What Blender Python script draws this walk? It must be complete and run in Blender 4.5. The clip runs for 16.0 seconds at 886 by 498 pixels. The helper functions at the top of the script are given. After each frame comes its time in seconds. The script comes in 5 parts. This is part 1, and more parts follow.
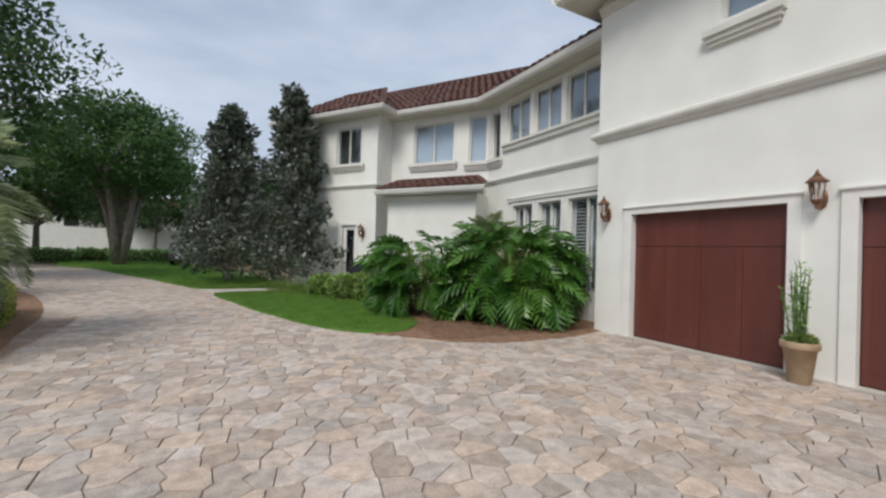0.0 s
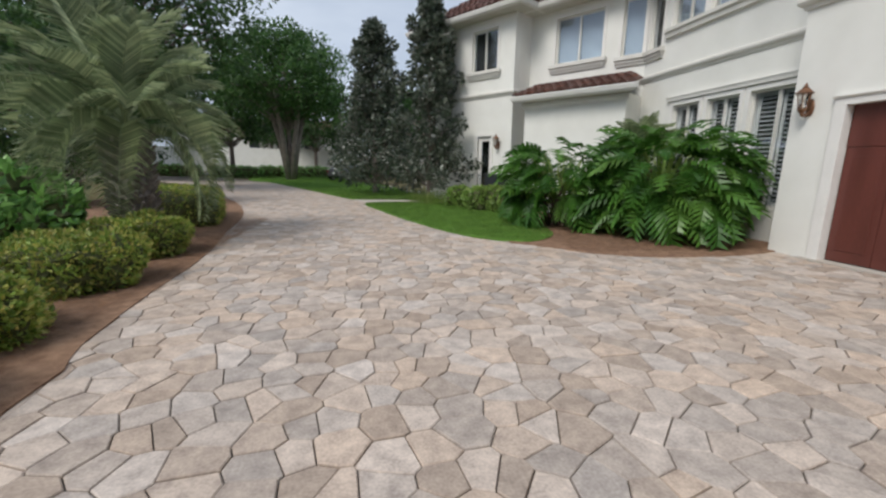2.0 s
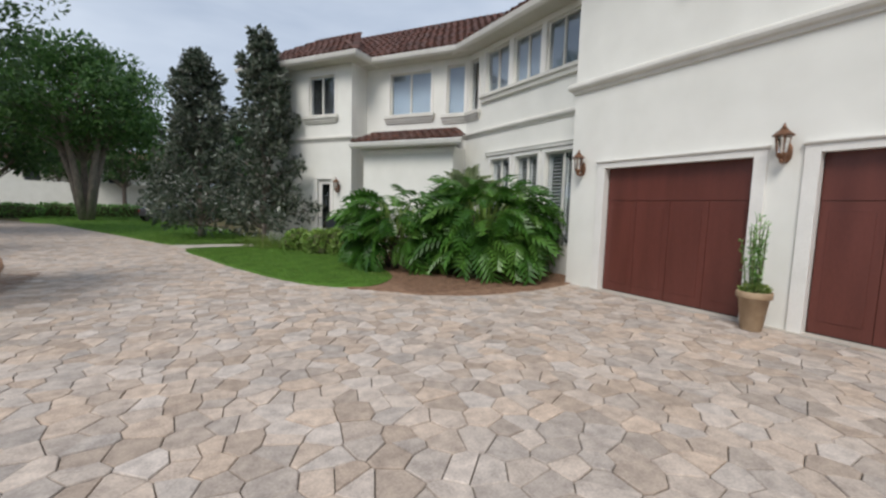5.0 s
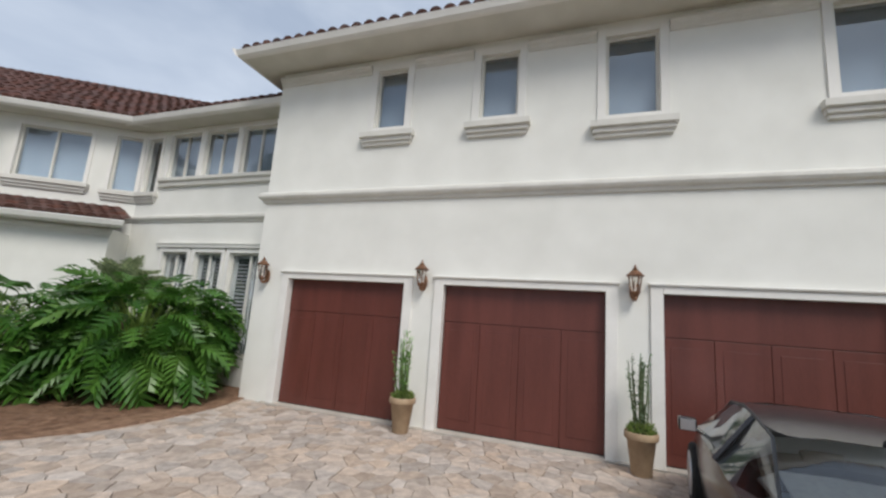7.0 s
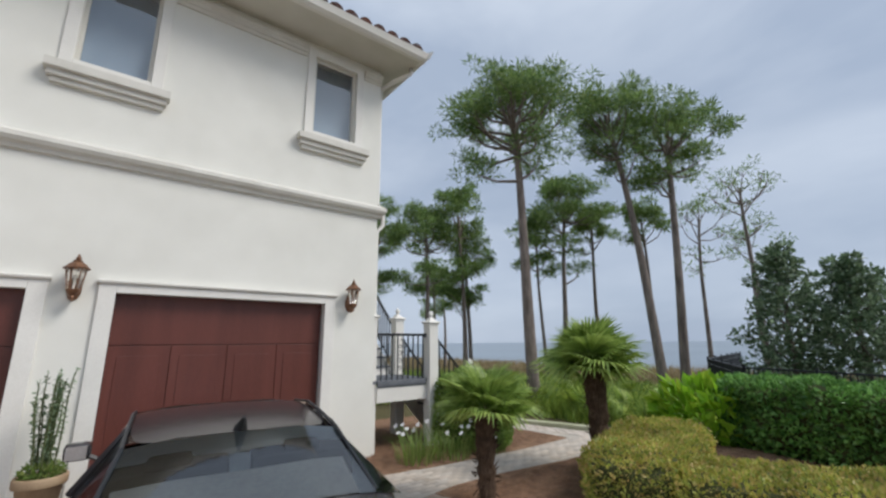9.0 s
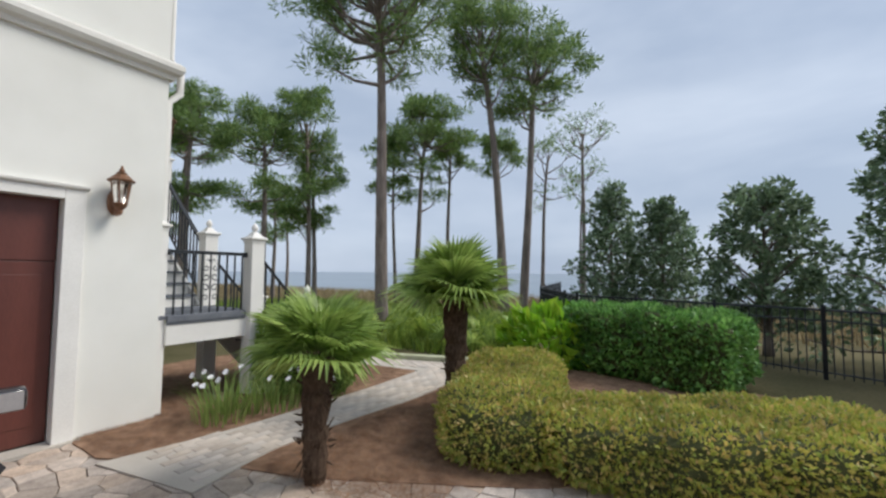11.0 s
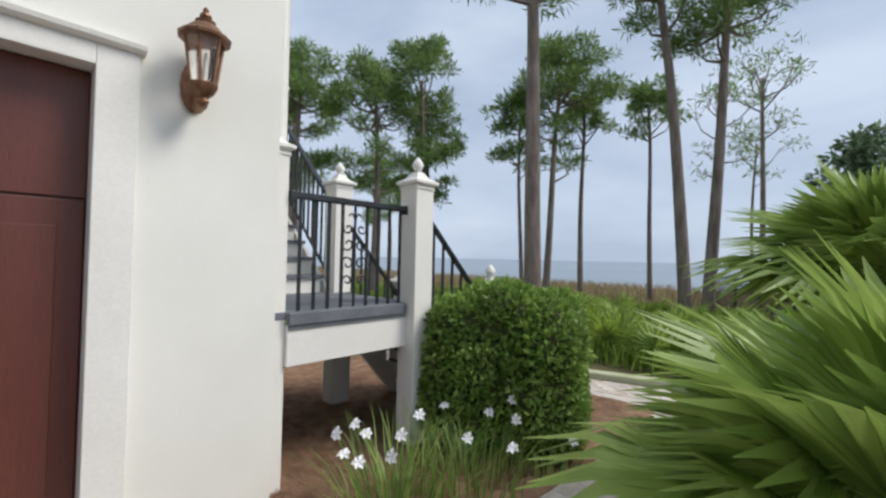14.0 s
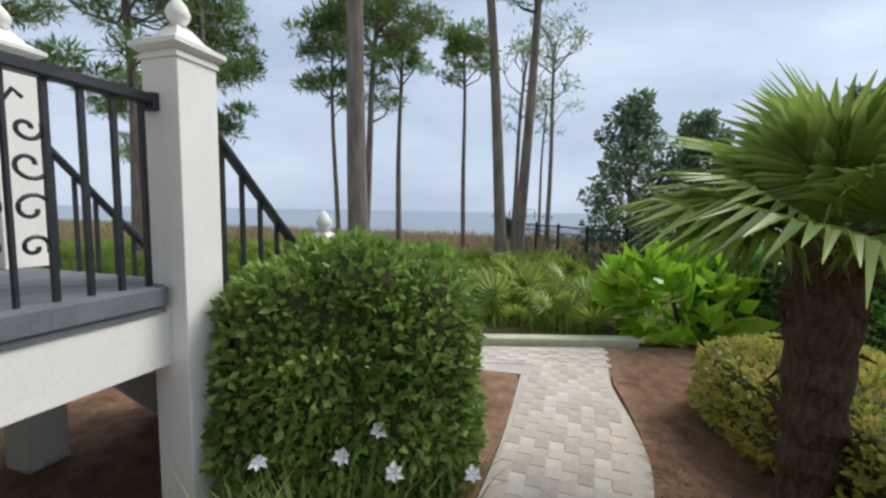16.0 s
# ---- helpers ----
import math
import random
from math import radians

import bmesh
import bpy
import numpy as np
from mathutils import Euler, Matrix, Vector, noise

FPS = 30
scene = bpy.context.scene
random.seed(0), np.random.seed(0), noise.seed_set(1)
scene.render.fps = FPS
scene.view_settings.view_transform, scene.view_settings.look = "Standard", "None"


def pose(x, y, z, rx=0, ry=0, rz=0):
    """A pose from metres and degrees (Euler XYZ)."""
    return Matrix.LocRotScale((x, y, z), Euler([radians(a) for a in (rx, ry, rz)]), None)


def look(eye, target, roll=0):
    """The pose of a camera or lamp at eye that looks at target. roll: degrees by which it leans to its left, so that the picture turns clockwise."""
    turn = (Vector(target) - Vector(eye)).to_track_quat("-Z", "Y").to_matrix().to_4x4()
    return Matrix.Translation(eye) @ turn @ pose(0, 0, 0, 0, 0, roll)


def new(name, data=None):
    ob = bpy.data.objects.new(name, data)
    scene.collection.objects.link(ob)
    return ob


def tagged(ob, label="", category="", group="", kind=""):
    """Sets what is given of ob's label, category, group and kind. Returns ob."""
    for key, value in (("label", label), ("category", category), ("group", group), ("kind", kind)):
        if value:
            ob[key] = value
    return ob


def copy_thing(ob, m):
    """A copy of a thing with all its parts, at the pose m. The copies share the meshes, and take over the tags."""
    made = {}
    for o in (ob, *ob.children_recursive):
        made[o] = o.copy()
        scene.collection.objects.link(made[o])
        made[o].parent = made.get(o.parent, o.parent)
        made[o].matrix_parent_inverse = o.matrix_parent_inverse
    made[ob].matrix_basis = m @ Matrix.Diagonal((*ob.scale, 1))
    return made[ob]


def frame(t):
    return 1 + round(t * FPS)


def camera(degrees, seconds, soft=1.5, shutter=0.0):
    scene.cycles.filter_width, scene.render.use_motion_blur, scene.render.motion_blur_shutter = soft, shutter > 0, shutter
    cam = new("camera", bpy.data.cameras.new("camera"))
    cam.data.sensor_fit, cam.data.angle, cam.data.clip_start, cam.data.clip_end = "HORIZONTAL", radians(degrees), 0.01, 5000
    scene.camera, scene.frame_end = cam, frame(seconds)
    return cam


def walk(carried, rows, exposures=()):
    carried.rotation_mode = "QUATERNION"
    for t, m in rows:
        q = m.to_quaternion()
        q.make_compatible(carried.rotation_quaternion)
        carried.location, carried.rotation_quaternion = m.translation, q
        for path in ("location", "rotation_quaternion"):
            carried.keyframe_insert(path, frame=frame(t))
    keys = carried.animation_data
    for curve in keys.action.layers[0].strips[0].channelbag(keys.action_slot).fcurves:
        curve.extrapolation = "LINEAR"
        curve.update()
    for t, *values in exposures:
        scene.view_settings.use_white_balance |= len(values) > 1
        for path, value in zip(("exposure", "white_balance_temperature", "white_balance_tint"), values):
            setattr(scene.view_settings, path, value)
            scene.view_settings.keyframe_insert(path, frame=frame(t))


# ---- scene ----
cam = camera(93.4, 16.0, soft=2.5)
PATH = [
    (0, (-0.264, 1.594, 1.533), (0.689, 3.353, 1.543), 1.6),
    (0.5, (-0.248, 1.615, 1.481), (0.508, 3.464, 1.376), 1.3),
    (1, (-0.266, 1.636, 1.439), (0.318, 3.537, 1.235), 1.1),
    (1.5, (-0.275, 1.637, 1.4), (0.167, 3.564, 1.094), 1.0),
    (2, (-0.299, 1.653, 1.357), (0.063, 3.58, 0.962), 1.0),
    (2.5, (-0.305, 1.631, 1.331), (0.027, 3.548, 0.87), 1.0),
    (3, (-0.291, 1.615, 1.304), (0.063, 3.522, 0.814), 1.0),
    (3.2, (-0.272, 1.631, 1.305), (0.109, 3.532, 0.814), 1.0),
    (5.5, (-0.046, 1.51, 1.578), (1.21, 3.065, 1.507), 2.3),
    (6, (0.004, 1.492, 1.646), (1.474, 2.846, 1.715), 3.2),
    (6.5, (0.03, 1.4, 1.715), (1.701, 2.477, 1.931), 3.7),
    (7, (0.034, 1.29, 1.777), (1.886, 1.968, 2.105), 4.1),
    (7.5, (0.135, 1.076, 1.748), (2.076, 1.249, 2.197), 3.7),
    (8, (0.142, 0.759, 1.738), (2.046, 0.413, 2.24), 2.4),
    (8.5, (0.275, 0.54, 1.719), (2.024, -0.291, 2.216), 0.8),
    (9, (0.451, 0.287, 1.727), (1.988, -0.914, 2.167), -0.5),
    (9.5, (0.582, 0.006, 1.707), (1.906, -1.448, 2.07), -1.3),
    (9.7, (0.67, -0.137, 1.71), (1.928, -1.657, 2.036), -1.4),
    (11.8, (2.141, -1.329, 1.57), (3.173, -3.042, 1.618), 0.6),
    (12, (2.306, -1.485, 1.547), (3.4, -3.159, 1.591), 0.9),
    (12.5, (2.781, -1.77, 1.47), (4.056, -3.311, 1.512), 0.9),
    (13, (3.298, -1.983, 1.453), (4.7, -3.407, 1.534), 0.5),
    (13.5, (3.886, -2.066, 1.49), (5.287, -3.491, 1.57), 0.9),
    (14, (4.403, -2.093, 1.481), (5.776, -3.547, 1.524), 1.2),
    (14.5, (4.784, -2.168, 1.486), (6.066, -3.703, 1.479), 0.6),
    (15, (5.085, -2.444, 1.455), (6.169, -4.123, 1.359), 0.3),
    (15.3, (5.207, -2.643, 1.464), (6.122, -4.416, 1.325), 0.7),
    (15.5, (5.273, -2.764, 1.455), (6.067, -4.592, 1.29), 1.1),
    (16, (5.346, -3.081, 1.438), (5.945, -4.984, 1.257), 0.9),
]
walk(cam, [(t, look(eye, target, roll)) for t, eye, target, roll in PATH], [(0.0, 0.15), (9.0, 0.2), (12.0, 0.4), (14.0, 0.42), (15.0, 0.27), (15.5, 0.42), (16.0, 0.5)])

# ---- world, sun ----
world = bpy.data.worlds.new("overcast_sky")
scene.world = world
world.use_nodes = True
wn, wl = world.node_tree.nodes, world.node_tree.links
bg = wn["Background"]
sky = wn.new("ShaderNodeTexSky")
sky.sky_type, sky.sun_disc = "NISHITA", False
sky.sun_elevation, sky.sun_rotation = radians(48), radians(230)
tc = wn.new("ShaderNodeTexCoord")
mp = wn.new("ShaderNodeMapping")
mp.inputs["Scale"].default_value = (1.0, 1.0, 2.6)
wl.new(tc.outputs["Generated"], mp.inputs["Vector"])
cloud = wn.new("ShaderNodeTexNoise")
cloud.inputs["Scale"].default_value, cloud.inputs["Detail"].default_value, cloud.inputs["Roughness"].default_value = 1.9, 5, 0.5
cloud.inputs["Distortion"].default_value = 0.25
wl.new(mp.outputs[0], cloud.inputs["Vector"])
ramp = wn.new("ShaderNodeValToRGB")
ramp.color_ramp.elements[0].position, ramp.color_ramp.elements[0].color = 0.38, (3.45, 4.1, 5.2, 1)
ramp.color_ramp.elements[1].position, ramp.color_ramp.elements[1].color = 0.72, (6.1, 6.7, 7.6, 1)
wl.new(cloud.outputs["Fac"], ramp.inputs["Fac"])
skymix = wn.new("ShaderNodeMix")
skymix.data_type = "RGBA"
skymix.inputs["Factor"].default_value = 0.9
wl.new(sky.outputs[0], skymix.inputs["A"])
wl.new(ramp.outputs["Color"], skymix.inputs["B"])
# a blue-grey rain bank low over the sea
seaward = wn.new("ShaderNodeVectorMath")
seaward.operation = "DOT_PRODUCT"
seaward.inputs[1].default_value = (0.5, -0.86, -0.25)
wl.new(tc.outputs["Generated"], seaward.inputs[0])
rain = wn.new("ShaderNodeMapRange")
rain.interpolation_type = "SMOOTHSTEP"
rain.inputs["From Min"].default_value, rain.inputs["From Max"].default_value = 0.2, 0.95
rain.inputs["To Max"].default_value = 0.5
wl.new(seaward.outputs["Value"], rain.inputs["Value"])
bank = wn.new("ShaderNodeMix")
bank.data_type = "RGBA"
bank.inputs["B"].default_value = (2.5, 3.1, 4.1, 1)
wl.new(rain.outputs["Result"], bank.inputs["Factor"])
wl.new(skymix.outputs["Result"], bank.inputs["A"])
wl.new(bank.outputs["Result"], bg.inputs["Color"])
bg.inputs["Strength"].default_value = 0.114

sun = new("sun", bpy.data.lights.new("sun", "SUN"))
sun.data.energy, sun.data.angle, sun.data.color = 2.2, radians(26), (1.0, 0.96, 0.9)
sun.matrix_world = look((4 - 51, 4 - 43, 74), (4, 4, 0))

# ---- materials ----
def nodes_of(name):
    m = bpy.data.materials.new(name)
    m.use_nodes = True
    return m, m.node_tree.nodes, m.node_tree.links, m.node_tree.nodes["Principled BSDF"]


def surface(name, dark, light, scale=6.0, rough=0.6, bump=0.15, fine=80.0, metal=0.0, spread=0.0, spec=0.5, island=False, stretch=(1, 1, 1), dist=0.01, tints=False):
    """Two-scale procedural paint, stone, wood or soil."""
    m, n, l, p = nodes_of(name)
    t = n.new("ShaderNodeTexCoord")
    mpn = n.new("ShaderNodeMapping")
    mpn.inputs["Scale"].default_value = stretch
    l.new(t.outputs["Object"], mpn.inputs["Vector"])
    a = n.new("ShaderNodeTexNoise")
    a.inputs["Scale"].default_value, a.inputs["Detail"].default_value = scale, 4
    l.new(mpn.outputs[0], a.inputs["Vector"])
    b = n.new("ShaderNodeTexNoise")
    b.inputs["Scale"].default_value, b.inputs["Detail"].default_value = fine, 3
    l.new(mpn.outputs[0], b.inputs["Vector"])
    s = n.new("ShaderNodeMath")
    s.operation = "MULTIPLY_ADD"
    s.inputs[1].default_value = 0.45
    l.new(b.outputs["Fac"], s.inputs[0])
    h = n.new("ShaderNodeMath")
    h.operation = "MULTIPLY"
    h.inputs[1].default_value = 0.6
    l.new(a.outputs["Fac"], h.inputs[0])
    l.new(h.outputs[0], s.inputs[2])
    r = n.new("ShaderNodeMapRange")
    r.inputs["From Min"].default_value, r.inputs["From Max"].default_value = 0.34, 0.72
    l.new(s.outputs[0], r.inputs["Value"])
    mix = n.new("ShaderNodeMix")
    mix.data_type = "RGBA"
    mix.inputs["A"].default_value, mix.inputs["B"].default_value = (*dark, 1), (*light, 1)
    l.new(r.outputs[0], mix.inputs["Factor"])
    out = mix.outputs["Result"]
    if spread:
        if island:
            g = n.new("ShaderNodeNewGeometry")
            rnd = g.outputs["Random Per Island"]
        else:
            g = n.new("ShaderNodeObjectInfo")
            rnd = g.outputs["Random"]
        v = n.new("ShaderNodeMapRange")
        v.inputs["To Min"].default_value, v.inputs["To Max"].default_value = 1 - spread, 1 + spread
        l.new(rnd, v.inputs["Value"])
        hsv = n.new("ShaderNodeHueSaturation")
        l.new(out, hsv.inputs["Color"])
        l.new(v.outputs[0], hsv.inputs["Value"])
        fr = n.new("ShaderNodeMath")
        fr.operation = "MULTIPLY"
        fr.inputs[1].default_value = 17.3
        l.new(rnd, fr.inputs[0])
        fr2 = n.new("ShaderNodeMath")
        fr2.operation = "FRACT"
        l.new(fr.outputs[0], fr2.inputs[0])
        sat = n.new("ShaderNodeMapRange")
        sat.inputs["To Min"].default_value, sat.inputs["To Max"].default_value = (0.7, 1.2) if tints else (0.78, 1.15)
        l.new(fr2.outputs[0], sat.inputs["Value"])
        l.new(sat.outputs[0], hsv.inputs["Saturation"])
        out = hsv.outputs["Color"]
    l.new(out, p.inputs["Base Color"])
    p.inputs["Roughness"].default_value, p.inputs["Metallic"].default_value = rough, metal
    p.inputs["Specular IOR Level"].default_value = spec
    if bump:
        bp = n.new("ShaderNodeBump")
        bp.inputs["Strength"].default_value, bp.inputs["Distance"].default_value = bump, dist
        l.new(s.outputs[0], bp.inputs["Height"])
        l.new(bp.outputs[0], p.inputs["Normal"])
    return m


def leaf_paint(name, a, b, c, rough=0.45, island=True, trans=0.35, k=1.6):
    """Foliage in three tints, a little light coming through."""
    m, n, l, p = nodes_of(name)
    a, b, c = [[min(0.6, k * q) for q in col] for col in (a, b, c)]
    g = n.new("ShaderNodeNewGeometry" if island else "ShaderNodeObjectInfo")
    r = n.new("ShaderNodeValToRGB")
    r.color_ramp.elements[0].color, r.color_ramp.elements[1].color = (*a, 1), (*c, 1)
    e = r.color_ramp.elements.new(0.5)
    e.color = (*b, 1)
    l.new(g.outputs["Random Per Island" if island else "Random"], r.inputs["Fac"])
    t = n.new("ShaderNodeTexCoord")
    w = n.new("ShaderNodeTexNoise")
    w.inputs["Scale"].default_value = 2.2
    l.new(t.outputs["Object"], w.inputs["Vector"])
    v = n.new("ShaderNodeMapRange")
    v.inputs["From Min"].default_value, v.inputs["From Max"].default_value = 0.3, 0.7
    v.inputs["To Min"].default_value, v.inputs["To Max"].default_value = 0.7, 1.3
    l.new(w.outputs["Fac"], v.inputs["Value"])
    hsv = n.new("ShaderNodeHueSaturation")
    l.new(r.outputs["Color"], hsv.inputs["Color"])
    l.new(v.outputs[0], hsv.inputs["Value"])
    l.new(hsv.outputs["Color"], p.inputs["Base Color"])
    p.inputs["Roughness"].default_value = rough
    tr = n.new("ShaderNodeBsdfTranslucent")
    l.new(hsv.outputs["Color"], tr.inputs["Color"])
    mx = n.new("ShaderNodeMixShader")
    mx.inputs["Fac"].default_value = trans
    l.new(p.outputs[0], mx.inputs[1])
    l.new(tr.outputs[0], mx.inputs[2])
    l.new(mx.outputs[0], n["Material Output"].inputs["Surface"])
    return m


STUCCO = surface("white_stucco", (0.72, 0.71, 0.66), (0.84, 0.83, 0.78), 1.3, 0.85, 0.25, 140, spec=0.2, dist=0.004)
TRIM = surface("white_trim", (0.72, 0.70, 0.66), (0.83, 0.81, 0.77), 2.0, 0.6, 0.05, 60, spec=0.3)
SILLP = surface("cream_moulding", (0.60, 0.58, 0.53), (0.72, 0.70, 0.65), 3.0, 0.7, 0.05, 60, spec=0.3)
DOORWOOD = surface("red_stained_wood", (0.088, 0.023, 0.016), (0.145, 0.041, 0.03), 1.5, 0.42, 0.1, 45, stretch=(3, 3, 0.35), dist=0.003)
PAVER = surface("tumbled_paver", (0.31, 0.248, 0.208), (0.61, 0.50, 0.412), 9.0, 0.72, 0.4, 60, spread=0.21, spec=0.35, dist=0.004, tints=True)
PAVERJ = surface("tumbled_paver_field", (0.31, 0.248, 0.208), (0.61, 0.50, 0.412), 9.0, 0.72, 0.4, 60, spread=0.21, spec=0.35, island=True, dist=0.004, tints=True)
JOINT = surface("joint_sand", (0.10, 0.085, 0.07), (0.2, 0.17, 0.14), 12, 0.95, 0.3, 200)
CONCRETE = surface("pale_concrete", (0.42, 0.38, 0.33), (0.58, 0.53, 0.47), 2.0, 0.85, 0.2, 90, spec=0.2)
MULCH = surface("pine_straw_mulch", (0.14, 0.078, 0.05), (0.42, 0.265, 0.175), 9, 0.95, 0.9, 120, spec=0.1, dist=0.03)
STRAW = surface("pine_straw", (0.13, 0.06, 0.03), (0.34, 0.19, 0.11), 9, 0.9, 0, 60, spread=0.4, island=True)
LAWN = surface("lawn_soil", (0.06, 0.13, 0.018), (0.13, 0.27, 0.045), 3, 0.9, 0.5, 150, spec=0.1)
MARSH = surface("marsh_ground", (0.07, 0.07, 0.03), (0.17, 0.14, 0.075), 0.6, 0.95, 0.5, 20, spec=0.1)
ASPHALT = surface("asphalt", (0.10, 0.10, 0.10), (0.17, 0.17, 0.165), 2, 0.9, 0.3, 120)
TILE = surface("terracotta_tile", (0.06, 0.028, 0.022), (0.155, 0.075, 0.058), 4, 0.75, 0.2, 50, spread=0.25, island=True, spec=0.25)
BRONZE = surface("aged_copper", (0.12, 0.055, 0.03), (0.32, 0.17, 0.10), 14, 0.45, 0.15, 90, metal=0.6)
IRON = surface("dark_metal", (0.018, 0.02, 0.024), (0.045, 0.05, 0.058), 9, 0.45, 0.05, 90, metal=0.3)
DECK = surface("grey_deck_paint", (0.10, 0.11, 0.13), (0.17, 0.18, 0.20), 6, 0.7, 0.1, 90)
CLAY = surface("tan_clay_pot", (0.30, 0.20, 0.12), (0.45, 0.33, 0.21), 7, 0.75, 0.12, 80)
SOIL = surface("potting_soil", (0.02, 0.015, 0.01), (0.06, 0.045, 0.03), 30, 0.95, 0.5, 200)
BARK = surface("pine_bark", (0.12, 0.098, 0.088), (0.34, 0.285, 0.25), 2.5, 0.9, 0.8, 30, stretch=(4, 4, 0.8), spec=0.1, dist=0.03)
FIBRE = surface("palm_fibre", (0.035, 0.022, 0.015), (0.15, 0.10, 0.07), 14, 0.95, 0.9, 70, stretch=(3, 3, 1), spec=0.1, dist=0.02)
BUTTS = surface("grey_leaf_bases", (0.10, 0.085, 0.075), (0.30, 0.26, 0.23), 9, 0.95, 0.7, 50, spec=0.1)
TWIG = surface("brown_twig", (0.05, 0.035, 0.025), (0.13, 0.09, 0.065), 9, 0.9, 0.3, 60)
WATER = surface("grey_sea", (0.16, 0.20, 0.24), (0.24, 0.29, 0.33), 0.02, 0.35, 0.3, 0.6, spec=0.3)
BLIND = surface("grey_blind", (0.27, 0.32, 0.37), (0.37, 0.42, 0.47), 4, 0.8, 0, 40)
SHUTTER = surface("louvre_paint", (0.30, 0.30, 0.30), (0.42, 0.42, 0.41), 4, 0.6, 0, 40)
# Room shade put into the colour: near-black for interiors and car rear seats.
DARKROOM = surface("unlit_interior_black", (0.012, 0.012, 0.014), (0.03, 0.03, 0.032), 4, 0.9, 0, 40)
CARPAINT = surface("black_car_paint", (0.03, 0.026, 0.028), (0.04, 0.035, 0.037), 2, 0.16, 0, 40, spec=0.7)
RUBBER = surface("tyre_rubber", (0.012, 0.012, 0.012), (0.03, 0.03, 0.03), 20, 0.9, 0.2, 90)
ALLOY = surface("silver_alloy", (0.5, 0.5, 0.52), (0.62, 0.62, 0.64), 8, 0.3, 0, 60, metal=0.9)
PETAL = surface("white_petal", (0.75, 0.74, 0.75), (0.85, 0.84, 0.84), 20, 0.6, 0, 60)
REDLENS = surface("red_lens", (0.16, 0.008, 0.008), (0.24, 0.015, 0.012), 20, 0.2, 0, 60)

L_HEDGE = leaf_paint("box_leaves", (0.075, 0.10, 0.02), (0.15, 0.15, 0.03), (0.24, 0.13, 0.05), k=3.3)
L_GREENHEDGE = leaf_paint("dark_hedge_leaves", (0.025, 0.06, 0.015), (0.05, 0.105, 0.025), (0.09, 0.16, 0.045), 0.3, k=3.5)
L_SHRUB = leaf_paint("shrub_leaves", (0.045, 0.08, 0.014), (0.08, 0.125, 0.028), (0.13, 0.17, 0.045), k=2.9)
L_LOWHEDGE = leaf_paint("low_hedge_leaves", (0.05, 0.085, 0.015), (0.12, 0.16, 0.03), (0.22, 0.19, 0.055), k=2.4)
L_PHILO = leaf_paint("split_leaf_green", (0.035, 0.105, 0.015), (0.065, 0.17, 0.025), (0.12, 0.24, 0.045), 0.35, False, k=1.05)
L_FAN = leaf_paint("fan_palm_green", (0.052, 0.08, 0.018), (0.085, 0.12, 0.027), (0.13, 0.165, 0.047), 0.4, k=3.4)
L_PINDO = leaf_paint("silver_palm_green", (0.055, 0.075, 0.035), (0.10, 0.125, 0.065), (0.17, 0.19, 0.105), 0.5, k=2.5)
L_PINE = leaf_paint("pine_needles", (0.03, 0.055, 0.018), (0.055, 0.085, 0.025), (0.085, 0.115, 0.035), 0.6, k=3.4)
L_OAK = leaf_paint("dark_crown_leaves", (0.018, 0.042, 0.012), (0.03, 0.068, 0.017), (0.055, 0.10, 0.028), 0.5, k=1.7)
L_MYRTLE = leaf_paint("myrtle_leaves", (0.022, 0.06, 0.014), (0.04, 0.095, 0.022), (0.07, 0.14, 0.035), 0.5, k=1.5)
L_MAGNOLIA = leaf_paint("magnolia_leaves", (0.028, 0.042, 0.026), (0.055, 0.072, 0.048), (0.14, 0.15, 0.12), 0.3, k=1.5)
L_TREE = leaf_paint("grey_green_leaves", (0.028, 0.045, 0.024), (0.05, 0.074, 0.04), (0.10, 0.13, 0.08), 0.4, k=3.2)
L_GINGER = leaf_paint("bright_leaves", (0.10, 0.21, 0.012), (0.17, 0.32, 0.02), (0.28, 0.42, 0.04), 0.35, k=1.6)
L_GRASS = leaf_paint("strappy_leaves", (0.06, 0.10, 0.02), (0.10, 0.15, 0.035), (0.17, 0.20, 0.06), 0.5, k=2.2)
L_LAWN = leaf_paint("lawn_blades", (0.058, 0.12, 0.016), (0.095, 0.175, 0.027), (0.15, 0.235, 0.045), 0.6, k=1.3)
L_PALMETTO = leaf_paint("palmetto_green", (0.06, 0.10, 0.018), (0.11, 0.16, 0.025), (0.17, 0.21, 0.04), 0.5, k=2.1)
L_REED = leaf_paint("dry_reeds", (0.13, 0.10, 0.055), (0.20, 0.155, 0.085), (0.25, 0.20, 0.11), 0.8, k=1.7)


def glass(name, tint, rough=0.02, ior=1.45):
    m, n, l, p = nodes_of(name)
    p.inputs["Base Color"].default_value = (*tint, 1)
    p.inputs["Transmission Weight"].default_value, p.inputs["Roughness"].default_value, p.inputs["IOR"].default_value = 1.0, rough, ior
    return m


GLASS = glass("window_glass", (0.75, 0.82, 0.88), ior=1.9)
LAMPGLASS = glass("seeded_glass", (0.95, 0.93, 0.9), 0.15)
CARGLASS = glass("tinted_glass", (0.7, 0.78, 0.78), ior=2.0)

# ---- mesh helpers ----
GZ = -0.08


def mesh_of(name, bm, material=None, smooth=False):
    me = bpy.data.meshes.new(name)
    bm.normal_update()
    bm.to_mesh(me)
    bm.free()
    if material:
        me.materials.append(material)
    if smooth:
        for f in me.polygons:
            f.use_smooth = True
    return me


